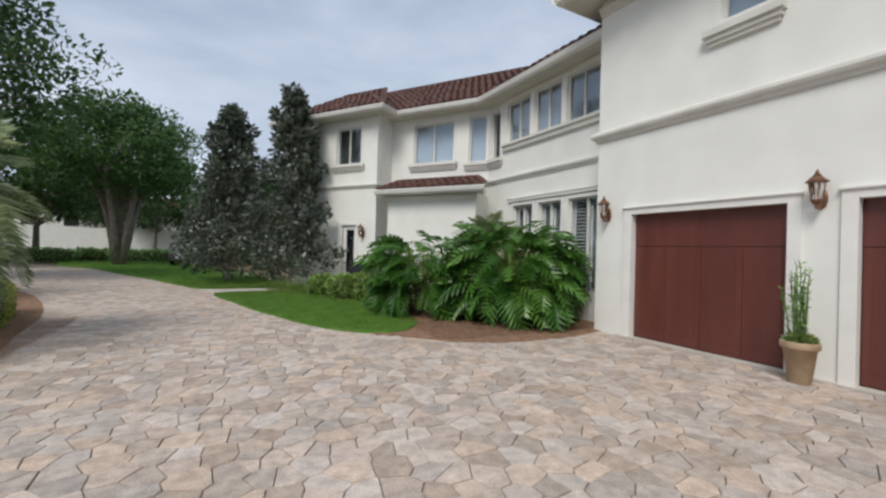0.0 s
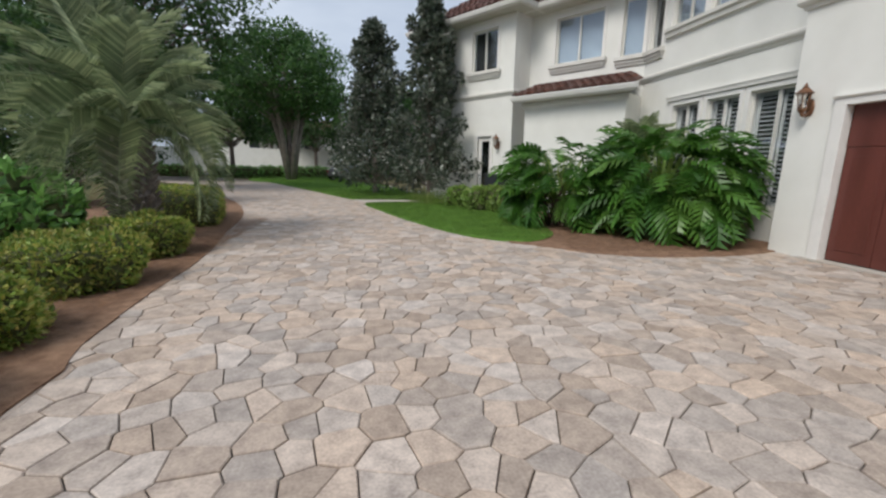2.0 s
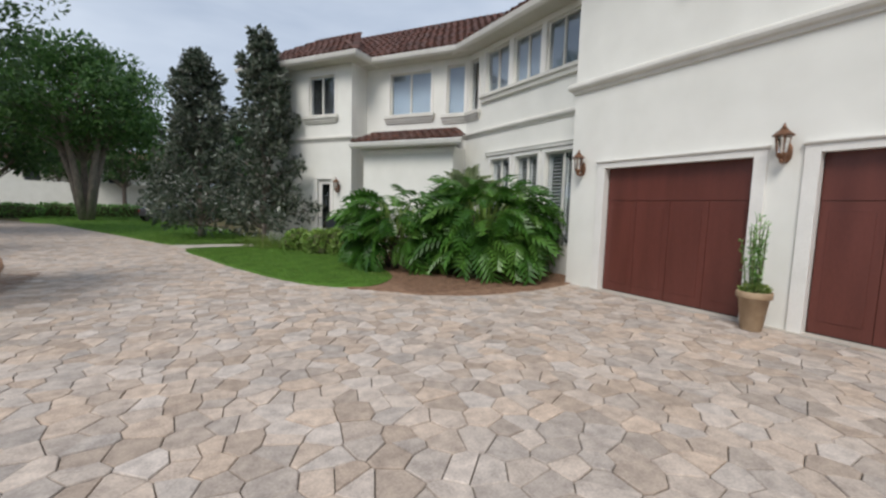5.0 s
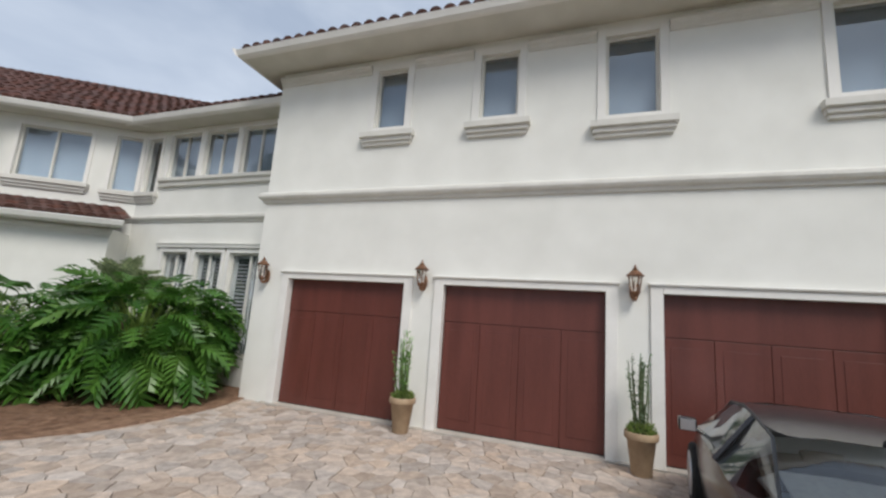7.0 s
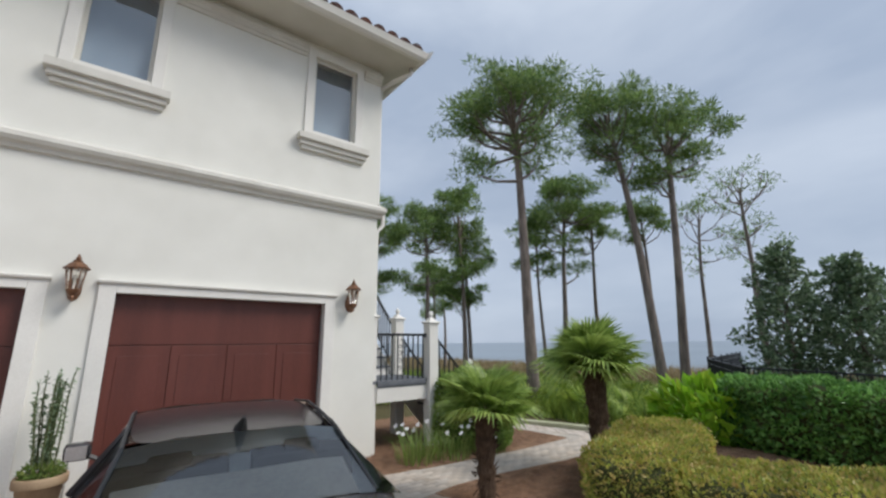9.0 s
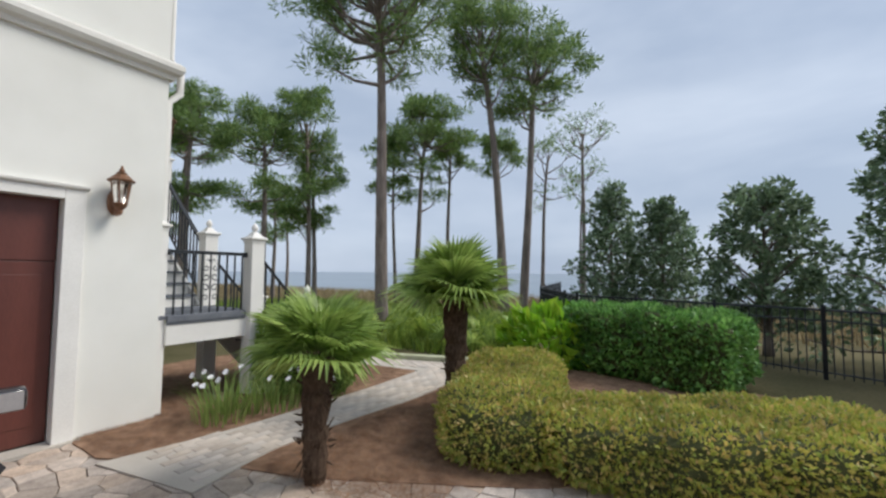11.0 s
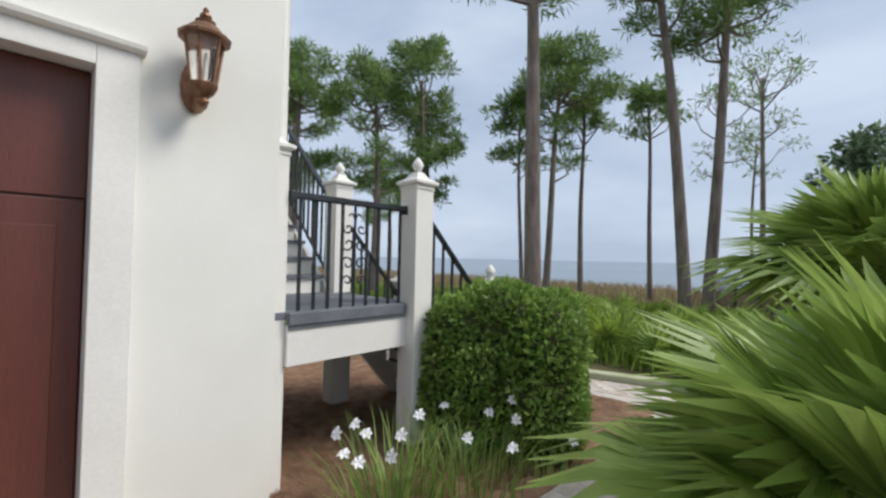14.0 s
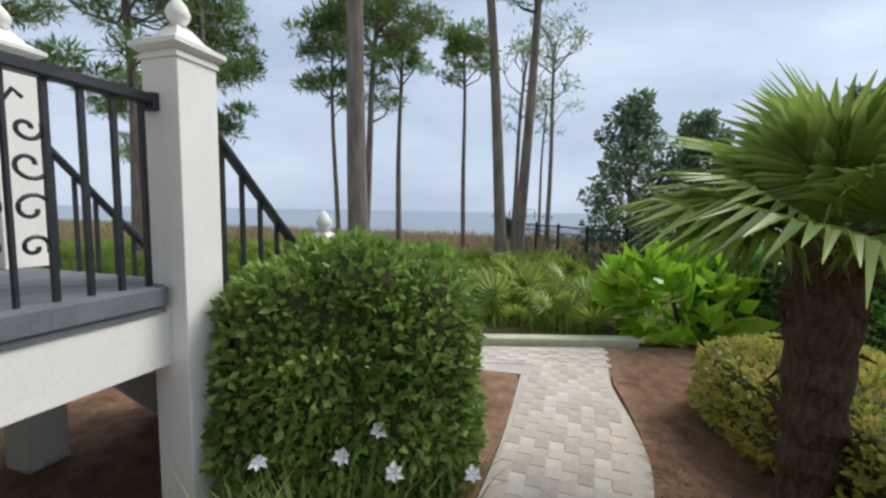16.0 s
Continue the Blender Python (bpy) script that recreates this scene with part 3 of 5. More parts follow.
eaves("roof_eaves_front", MG, 11.3, 7.02, 0.72, 0.7, -0.62)
eaves("roof_eaves_side", pose(7.0, -3.3, 0), 7.4, 7.023, 0.45, 1.6, 0)
eaves("roof_eaves_inner", pose(14.5, 8.0, 0, 0, 0, 180), 7.5, 7.026, 0.5, 0, -1.43)


def tiled_roof(name, m, u0, u1, y_eave, z_eave, pitch, hip0, hip1, length, label="reddish brown barrel tile roof"):
    """Barrel tiles in rows up a slope; hip0, hip1: how far the side edges run in per metre upslope (negative: out)."""
    e = empty(name, m, label, "roof", kind="structure")
    tw, tl = 0.27, 0.40
    cp, sp = math.cos(radians(pitch)), math.sin(radians(pitch))
    verts, faces = [], []
    arc = [(-0.5, 0.0), (-0.34, 0.055), (-0.12, 0.085), (0.12, 0.085), (0.34, 0.055), (0.5, 0.0)]
    for r in range(int(length / tl)):
        a, b = u0 + hip0 * r * tl, u1 - hip1 * r * tl
        n = int((b - a) / tw)
        for k in range(max(0, n)):
            c = a + (k + 0.5) * (b - a) / n
            i = len(verts)
            for s, lift, shrink in ((r * tl - 0.03, 0.03, 1.0), ((r + 1) * tl, 0.0, 0.86)):
                for x, h in arc:
                    hh = h * shrink + lift
                    verts.append((c + x * tw * shrink, y_eave + s * cp - hh * sp, z_eave + s * sp + hh * cp))
            for j in range(5):
                faces.append((i + j, i + j + 1, i + j + 7, i + j + 6))
            faces.append((i, i + 1, i + 2, i + 3, i + 4, i + 5)[::-1])
    part("tiles", raw("tiles", verts, faces, TILE), None, e)["kind"] = "stuff"
    bm = bmesh.new()
    c = [bm.verts.new(v) for v in ((u0, y_eave, z_eave - 0.005), (u1, y_eave, z_eave - 0.005), (u1 - hip1 * length, y_eave + length * cp, z_eave + length * sp), (u0 + hip0 * length, y_eave + length * cp, z_eave + length * sp))]
    bm.faces.new(c)
    r = bmesh.ops.extrude_face_region(bm, geom=bm.faces[:])
    for v in r["geom"]:
        if isinstance(v, bmesh.types.BMVert):
            v.co.z -= 0.05
    bmesh.ops.recalc_face_normals(bm, faces=bm.faces)
    part("underlay", bm, TILE, e)
    return e


tiled_roof("roof_garage_front", MG, -0.5, 11.75, -0.78, 7.19, 22, 0.93, 0.93, 5.4)
tiled_roof("roof_garage_side", pose(7.0, -3.3, 0), -0.75, 7.4, -0.5, 7.19, 22, 0.93, 0, 5.4)
tiled_roof("roof_garage_inner", pose(14.5, 8.0, 0, 0, 0, 180), 0, 8.25, -0.55, 7.19, 22, 0, 0.93, 5.4)
# downpipe at the garage corner
bm = bmesh.new()
tube(bm, [(6.55, -3.72, 7.02), (6.55, -3.7, 6.9), (6.75, -3.5, 6.78), (7.1, -3.38, 6.72), (7.15, -3.37, 6.5), (7.15, -3.37, 4.3), (7.15, -3.5, 4.2), (7.15, -3.5, 3.9), (7.15, -3.37, 3.75), (7.15, -3.37, 0.9), (7.15, -3.37, GZ)], 0.045, 10)
tagged(part("downpipe", bm, TRIM, smooth=True), "white rain downpipe at the garage corner", "downpipe")


def garage_door(u0, u1, i):
    w = u1 - u0
    e = empty("door_%d" % i, MG @ pose(u0, 0, 0), "closed dark red wooden carriage garage door", "garage door", "garage doors", "structure")
    y = 0.12
    part("door_leaf", boxes((0.012, w - 0.012, y + 0.02, y + 0.06, GZ + 0.02, 2.375)), DOORWOOD, e)
    part("top_rail", boxes((0.012, w - 0.012, y, y + 0.019, 1.74, 2.372), bevel=0.004), DOORWOOD, e)
    s = 0.1
    xs = [0.012, w * 0.25, w * 0.5, w * 0.75, w - 0.012]
    for k in range(4):
        a, b = xs[k] + 0.004, xs[k + 1] - 0.004
        part("board", boxes((a, b, y + 0.002, y + 0.0195, GZ + 0.03, 1.728), bevel=0.006), DOORWOOD, e)
        part("panel", boxes((a + s, b - s, y - 0.006, y + 0.0015, GZ + 0.2, 1.60), bevel=0.005), DOORWOOD, e)
    part("bottom_seal", boxes((0.012, w - 0.012, y + 0.01, y + 0.05, GZ, GZ + 0.019)), RUBBER, e)
    t, top = 0.16, 2.47
    f = empty("trim_door_%d" % i, MG @ pose(u0, 0, 0), "white moulded surround of the garage door", "door surround", "garage door surrounds", "structure")
    part("jamb", boxes((-t, 0.013, -0.04, 0.1, GZ, top), bevel=0.006), TRIM, f)
    part("jamb", boxes((w - 0.013, w + t, -0.04, 0.1, GZ, top), bevel=0.006), TRIM, f)
    part("lintel", boxes((0.014, w - 0.014, -0.041, 0.1, 2.367, top), bevel=0.006), TRIM, f)
    bm = bmesh.new()
    sweep(bm, [(0, top + 0.001), (-0.05, top + 0.002), (-0.075, top + 0.018), (-0.08, top + 0.04), (0, top + 0.055)], -t - 0.02, w + t + 0.02)
    part("cap_moulding", bm, TRIM, f)


for i, (a, b) in enumerate(DOORS):
    garage_door(a, b, i + 1)
tagged(part("threshold", boxes((6.9, 7.25, -2.6, 7.4, GZ - 0.04, GZ + 0.012)), CONCRETE), "pale concrete threshold under the garage doors", "threshold", kind="structure")


def wall_lantern(u, m=MG, z=2.5):
    """A six-sided lantern on a scrolled bracket."""
    e = empty("wall_lantern", m @ pose(u, 0, z), "weathered copper wall lantern with seeded glass", "wall lamp", "garage wall lanterns")
    c = pose(0, -0.17, 0)
    part("backplate", lathe(bmesh.new(), [(0.03, 0), (0.085, 0.005), (0.095, 0.015), (0.07, 0.03), (0.03, 0.04)], 14, pose(0, 0, -0.11, 90) @ Matrix.Diagonal((0.75, 1.5, 1, 1))), BRONZE, e)
    part("bracket", tube(bmesh.new(), [(0, -0.02, -0.18), (0, -0.09, -0.245), (0, -0.15, -0.235), (0, -0.17, -0.17)], [0.022, 0.026, 0.03, 0.03], 8), BRONZE, e)
    part("bowl", lathe(bmesh.new(), [(0.012, -0.24), (0.03, -0.225), (0.022, -0.205), (0.05, -0.18), (0.066, -0.15), (0.07, -0.135), (0.06, -0.128)], 12, c), BRONZE, e)
    part("lamp_glass", lathe(bmesh.new(), [(0.056, -0.127), (0.085, 0.09), (0.08, 0.1)], 6, c), LAMPGLASS, e).visible_shadow = False
    for k in range(6):
        a = math.pi * k / 3
        ca, sa = math.cos(a), math.sin(a)
        part("rib", tube(bmesh.new(), [(0.062 * ca, -0.17 + 0.062 * sa, -0.13), (0.093 * ca, -0.17 + 0.093 * sa, 0.1)], 0.008, 5), BRONZE, e)
    part("cap", lathe(bmesh.new(), [(0.09, 0.095), (0.125, 0.1), (0.128, 0.115), (0.105, 0.13), (0.075, 0.165), (0.045, 0.185), (0.05, 0.2), (0.03, 0.21)], 12, c), BRONZE, e)
    part("finial", lathe(bmesh.new(), [(0.015, 0.208), (0.03, 0.225), (0.026, 0.24), (0.01, 0.25), (0.016, 0.262), (0.004, 0.28)], 10, c), BRONZE, e)
    part("candle", lathe(bmesh.new(), [(0.012, -0.127), (0.012, 0.0), (0.005, 0.03)], 8, c), TRIM, e)
    return e


lan = wall_lantern(gy(7.68))
for y in (4.15, 0.70, -2.80):
    copy_thing(lan, MG @ pose(gy(y), 0, 2.5))
tagged(copy_thing(lan, pose(7.42, -3.3, 3.5)), "weathered copper wall lantern above the stair landing", "wall lamp", "stair wall lanterns")


def planter(x, y, spiky, label):
    e = empty("plant_pot", pose(x, y, GZ) @ Matrix.Diagonal((0.85, 0.85, 0.98, 1)), label, "potted plant")
    part("pot", lathe(bmesh.new(), [(0.14, 0), (0.15, 0.015), (0.215, 0.46), (0.245, 0.465), (0.255, 0.48), (0.255, 0.545), (0.245, 0.56), (0.22, 0.56), (0.21, 0.5), (0.0, 0.49)], 28), CLAY, e, smooth=True)
    part("soil", lathe(bmesh.new(), [(0.205, 0.48), (0.2, 0.515), (0.1, 0.53)], 16), SOIL, e)
    c, o = blob_points(420, (0, 0, 0.58), (0.2, 0.2, 0.08), 0.2)
    part("ground_cover", leaf_mesh("ground_cover", c, 0.06, 0.03, L_GRASS, 0.5, outward=o), None, e)
    bm = bmesh.new()
    cs = []
    for k in range(17 if spiky else 13):
        a, r = rng.uniform(0, 6.28), rng.uniform(0.01, 0.1)
        t = rng.uniform(0.05, 0.22)
        h = rng.uniform(0.7, 1.12)
        pts = [(r * math.cos(a) * (1 + s * t * 8) + 0.012 * math.sin(9 * s + k), r * math.sin(a) * (1 + s * t * 8) + 0.012 * math.cos(8 * s + k), 0.5 + s * h) for s in (0, 0.25, 0.5, 0.75, 1)]
        tube(bm, pts, [0.011, 0.01, 0.009, 0.008, 0.004], 5)
        for s in np.linspace(0.12, 1, 26):
            i = min(3, int(s * 4))
            f = s * 4 - i
            cs.append([pts[i][j] * (1 - f) + pts[i + 1][j] * f for j in range(3)])
    part("canework", bm, surface("green_cane", (0.05, 0.075, 0.02), (0.14, 0.15, 0.06), 20, 0.7, 0.1, 60), e)
    cs = np.repeat(np.array(cs), 3, axis=0)
    part("foliage", leaf_mesh("foliage", cs, 0.045 if spiky else 0.06, 0.018, L_GREENHEDGE if not spiky else L_TREE, 0.7), None, e)


planter(6.58, 4.2, False, "tan clay pot of tall green cane stems before the garage")
planter(6.56, 0.66, True, "tan clay pot with a bushy thorny succulent before the garage")

# ---- house ----
MA = pose(7.75, 13.3, 0, 0, 0, -90)
ANG = math.degrees(math.atan2(-0.835, 0.55))
MB = pose(5.55, 16.64, 0, 0, 0, ANG)
MW = pose(2.32, 19.91, 0, 0, 0, ANG)
MR = pose(4.80, 16.15, 0, 0, 0, ANG + 90)
ay = lambda y: 13.3 - y
rowA = [(ay(12.3), ay(11.2), 5.0, 6.25), (ay(11.02), ay(9.92), 5.0, 6.25), (ay(9.74), ay(8.64), 5.0, 6.25)]
lowA = [(ay(11.9), ay(11.0), 0.6, 2.98), (ay(10.75), ay(9.85), 0.6, 2.98), (ay(9.6), ay(8.4), 0.6, 2.98)]
cornA = (0.12, ay(12.65), 4.62, 6.2)
wall("wall_house_links", MA, 5.3, GZ - 0.02, 6.6, rowA + lowA + [cornA])
hw2 = (1.0, 2.65, 4.72, 6.15)
cornB = (3.25, 3.9, 4.62, 6.2)
wall("wall_house_curve", MB, 4.0, GZ - 0.02, 6.6, [hw2, cornB])
hw1 = (2.55, 3.75, 4.72, 6.1)
hw0 = (0.7, 1.3, 5.2, 6.1)
sdoor = (2.95, 3.62, GZ - 0.02, 2.42)
wall("wall_house_wing", MW, 4.5, GZ - 0.02, 6.6, [hw1, hw0, sdoor])
wall("wall_house_return", MR @ pose(0.25, 0, 0), 0.65, GZ - 0.02, 6.6, [])
wall("wall_house_end", pose(2.32, 19.91, 0, 0, 0, ANG - 90) @ pose(-8, 0, 0), 8, GZ - 0.02, 6.6, [])
for h in rowA:
    window(MA, *h, panes=2, sill=0, surround=0.09, label="grey upper window with drawn curtains in a white surround")
moulding("trim_sill_row", MA, [(0.02, 4.98), (-0.14, 4.98), (-0.14, 4.9), (-0.09, 4.86), (-0.08, 4.76), (0.02, 4.74)], ay(12.45), 5.3, 0, 0, SILLP, "cream stepped sill under the row of windows")
for h in lowA:
    window(MA, *h, panes=2, sill=0, surround=0.1, inside=SHUTTER, label="ground floor window with louvred shutters inside")
moulding("trim_head_row", MA, [(0.02, 3.1), (-0.07, 3.1), (-0.08, 3.16), (-0.1, 3.2), (0.02, 3.2)], ay(12.1), 5.3, 0, 0, TRIM, "white moulding over the ground floor windows")
window(MA, *cornA, panes=1, sill=0.1, surround=0.09, inside=DARKROOM, label="open corner window of the upper floor")
window(MB, *cornB, panes=1, sill=0.1, surround=0.09, label="corner window with moulded sill on the upper floor")
window(MB, *hw2, panes=2, sill=0.12, surround=0.1, label="two-light upper window reflecting trees", inside=BLIND)
window(MW, *hw1, panes=2, sill=0.14, surround=0.1, inside=DARKROOM, label="two-light upper window with dark panes")
window(MW, *hw0, panes=1, sill=0.08, surround=0.08, inside=DARKROOM, label="small upper window behind the trees")
for nm, m, ln, c0, c1 in (("a", MA, 5.3, 0.35, 0), ("b", MB, 4.0, 0, -0.35), ("w", MW, 4.5, 0, -1), ("r", MR, 0.9, 1, 0)):
    moulding("trim_band_" + nm, m, band_profile(3.78, 3.96, 0.09), 0, ln, c0, c1, SILLP, "cream moulded band between the storeys")
eaves("roof_eaves_links", MA, 5.3, 6.42, 0.5, 0.35, 0)
eaves("roof_eaves_curve", MB, 4.0, 6.423, 0.5, 0, -0.35)
eaves("roof_eaves_wing", MW, 4.5, 6.426, 0.5, 1, -1)
eaves("roof_eaves_return", MR, 0.9, 6.429, 0.5, 1, 0)
tiled_roof("roof_links", MA, -0.3, 5.25, -0.56, 6.6, 33, -0.3, 0.0, 4.4)
tiled_roof("roof_curve", MB, -0.3, 4.3, -0.56, 6.603, 33, -0.8, -0.3, 4.4)
tiled_roof("roof_wing", MW, -0.5, 5.05, -0.56, 6.606, 33, 0.6, 0.6, 3.4)
tiled_roof("roof_return", MR, -0.55, 0.9, -0.56, 6.609, 33, 0.6, -1.0, 1.25)
# side door with lamp
sd = empty("door_4", MW, "narrow dark glazed side door in a white frame", "door", kind="structure")
part("door_frame", boxes((2.87, 2.95, -0.03, 0.12, GZ, 2.5), (3.62, 3.7, -0.03, 0.12, GZ, 2.5), (2.95, 3.62, -0.03, 0.12, 2.42, 2.5)), TRIM, sd)
part("door_leaf", boxes((2.95, 3.1, 0.06, 0.11, GZ, 2.42), (3.47, 3.62, 0.06, 0.11, GZ, 2.42), (3.1, 3.47, 0.06, 0.11, GZ, 0.6), (3.1, 3.47, 0.06, 0.11, 2.25, 2.42)), TRIM, sd)
part("pane", boxes((3.1, 3.47, 0.08, 0.09, 0.6, 2.25)), GLASS, sd)
# Near-black sheet painted as the unlit space behind the door glass.
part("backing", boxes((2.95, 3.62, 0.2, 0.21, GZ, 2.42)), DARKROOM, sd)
tagged(copy_thing(lan, MW @ pose(3.95, 0, 2.2)), "black wall lantern beside the side door", "wall lamp", "house wall lanterns")
# porch box with a lean-to roof
MP = pose(5.05 - 0.0, 15.6, 0, 0, 0, ANG)
wall("wall_porch_front", MP, 3.4, GZ - 0.02, 3.42, [], 0.2)
wall("wall_porch_side", MP @ pose(3.4, 0, 0, 0, 0, 90) @ pose(0.2, 0, 0), 0.9, GZ - 0.02, 3.42, [], 0.2)
moulding("trim_porch", MP, band_profile(3.2, 3.42, 0.1), 0, 3.4, 1, -1, TRIM, "white moulding under the porch roof")
eaves("roof_eaves_porch", MP, 3.4, 3.42, 0.35, 0.6, -1)
tiled_roof("roof_porch", MP, -0.25, 3.85, -0.42, 3.6, 20, 0, 0.6, 1.6, "small reddish lean-to tile roof over the porch")
bm = boxes((-0.3, 0.3, -0.3, 0.3, 0, 1.1), (-0.33, 0.33, -0.33, 0.33, 1.08, 1.16), bevel=0.03)
tagged(part("storage_bin", bm, IRON, m=pose(4.25, 15.9, GZ, 0, 0, ANG)), "dark lidded bin standing by the porch", "bin")

# ---- deck and stairs ----
deck = empty("deck", pose(0, 0, 0), "white timber landing with grey painted boards", "deck", kind="structure")
DZ = 1.1
part("beam", boxes((7.03, 7.08, -4.44, -3.402, 0.74, 1.012), bevel=0.006), TRIM, deck)
part("beam", boxes((7.14, 8.9, -4.64, -4.56, 0.74, 1.02), bevel=0.006), TRIM, deck)
part("fascia", boxes((7.006, 7.052, -4.42, -3.404, 1.013, 1.098), bevel=0.008), DECK, deck)
part("moulding", boxes((7.018, 7.06, -4.42, -3.404, 0.985, 1.0125), bevel=0.004), DECK, deck)
for k in range(12):
    part("plank", boxes((7.055 + k * 0.142, 7.055 + k * 0.142 + 0.135, -4.55, -3.31, 1.05, DZ), bevel=0.004), DECK, deck)


def newel(x, y, z0, z1, label="white square newel post with a pointed finial"):
    e = empty("newel_post", pose(x, y, 0), label, "post", "stair newel posts")
    part("shaft", boxes((-0.1, 0.1, -0.1, 0.1, z0, z1), bevel=0.006), TRIM, e)
    part("neck_moulding", boxes((-0.108, 0.108, -0.108, 0.108, z1 - 0.05, z1 - 0.028), bevel=0.004), TRIM, e)
    cap = lathe(bmesh.new(), [(0.155, z1 - 0.018), (0.185, z1), (0.185, z1 + 0.02), (0.14, z1 + 0.035), (0.10, z1 + 0.055), (0.06, z1 + 0.095), (0.04, z1 + 0.11)], 4, pose(0, 0, 0, 0, 0, 45))
    part("cap", cap, TRIM, e)
    part("finial", lathe(bmesh.new(), [(0.04, z1 + 0.108), (0.026, z1 + 0.122), (0.045, z1 + 0.145), (0.05, z1 + 0.168), (0.04, z1 + 0.195), (0.02, z1 + 0.222), (0.004, z1 + 0.24)], 14), TRIM, e, smooth=True)
    return e


newel(7.03, -4.54, GZ, 2.105)
newel(7.16, -3.3, GZ, 2.19, "white square newel post against the garage corner")
newel(8.24, -4.54, DZ, 2.235)
newel(6.85, -5.36, GZ, 1.19)
newel(8.12, -5.36, GZ, 1.19)
newel(9.75, -4.5, 2.2, 3.65)


def railing(p, q, h, n, label, scroll=-1, low=0.08):
    """A metal rail from p to q (feet), with a flat handrail and square balusters; low=0: the balusters stand on the boards."""
    e = empty("railing", pose(0, 0, 0), label, "railing", "stair railings")
    p, q = Vector(p), Vector(q)
    up = Vector((0, 0, 1))
    d = (q - p).normalized()
    s = d.cross(up).normalized()
    def bar(a, b, w, t):
        bm = bmesh.new()
        vs = [bm.verts.new(c + s * (i * w) + up * (j * t)) for c in (a, b) for i, j in ((-1, -1), (1, -1), (1, 1), (-1, 1))]
        for f in ((0, 1, 2, 3), (7, 6, 5, 4), (0, 4, 5, 1), (1, 5, 6, 2), (2, 6, 7, 3), (3, 7, 4, 0)):
            bm.faces.new([vs[i] for i in f])
        bmesh.ops.recalc_face_normals(bm, faces=bm.faces)
        bmesh.ops.bevel(bm, geom=bm.edges[:], offset=0.006, segments=2, affect="EDGES")
        return bm
    part("handrail", bar(p + up * h, q + up * h, 0.032, 0.022), IRON, e)
    for c in (p, q):
        part("bracket", boxes((-0.035, 0.035, -0.02, 0.02, h - 0.045, h + 0.028), bevel=0.006), IRON, e, m=Matrix.Translation(c))
    if low:
        part("bottom_rail", bar(p + up * low, q + up * low, 0.018, 0.014), IRON, e)
    for k in range(n):
        c = p + (q - p) * ((k + 0.6) / n)
        if k == scroll:
            bm = bmesh.new()
            for sg in (-1, 1):
                for zc, r, turn in ((0.60, 0.045, 1), (0.48, 0.06, 1), (0.33, 0.06, -1), (0.20, 0.045, -1)):
                    tube(bm, [c + up * (zc * h / 0.8 + turn * (0.25 + 0.75 * a / 9) * r * math.sin(a * 0.75)) + d * sg * (0.06 + (0.25 + 0.75 * a / 9) * r * math.cos(a * 0.75)) for a in np.linspace(0, 9, 20)], 0.0075, 5)
                tube(bm, [c + up * h * 0.84, c + up * h * 0.9 + d * sg * 0.03, c + up * h * 0.87 + d * sg * 0.055], 0.007, 5)
            tube(bm, [c + up * low, c + up * h], 0.011, 6)
            part("scroll", bm, IRON, e, "wrought iron scroll baluster")
        else:
            part("baluster", boxes((-0.0095, 0.0095, -0.0095, 0.0095, low, h - 0.02)), IRON, e, m=Matrix.Translation(c))
    return e


railing((7.07, -3.425, DZ), (7.07, -4.43, DZ), 0.785, 9, "dark metal railing with a scroll along the landing", 4, 0)
railing((7.0, -4.65, 1.02), (6.87, -5.25, 0.28), 0.80, 6, "dark metal railing down the garden steps")
railing((8.22, -4.65, 1.02), (8.13, -5.25, 0.28), 0.80, 6, "dark metal railing down the garden steps")
railing((8.36, -4.5, DZ + 0.1), (9.64, -4.5, 2.4), 0.9, 13, "dark metal railing up the upper stairs")
railing((8.0, -3.42, DZ + 0.1), (9.64, -3.42, 2.5), 0.9, 13, "dark metal railing beside the house wall")
st = empty("upper_stairs", pose(0, 0, 0), "white stairs with grey treads up to the door", "stairs", kind="structure")
for k in range(7):
    x = 8.3 + k * 0.2
    part("tread", boxes((x - 0.03, x + 0.24, -4.4, -3.45, DZ + 0.145 + k * 0.18, DZ + 0.18 + k * 0.18), bevel=0.004), DECK, st)
    part("riser", boxes((x, x + 0.02, -4.38, -3.45, DZ + k * 0.18, DZ + 0.145 + k * 0.18)), TRIM, st)
part("landing", boxes((9.7, 11.3, -4.6, -3.35, 2.25, 2.37)), DECK, st)


def stringer(pts, along, at, thick, parent):
    bm = bmesh.new()
    vs = [bm.verts.new((at + w, u, z) if along == "y" else (u, at + w, z)) for w in (0, thick) for u, z in pts]
    n = len(pts)
    bm.faces.new(vs[:n])
    bm.faces.new(vs[n:][::-1])
    for i in range(n):
        bm.faces.new((vs[i], vs[(i + 1) % n], vs[n + (i + 1) % n], vs[n + i]))
    bmesh.ops.recalc_face_normals(bm, faces=bm.faces)
    part("stringer", bm, TRIM, parent)


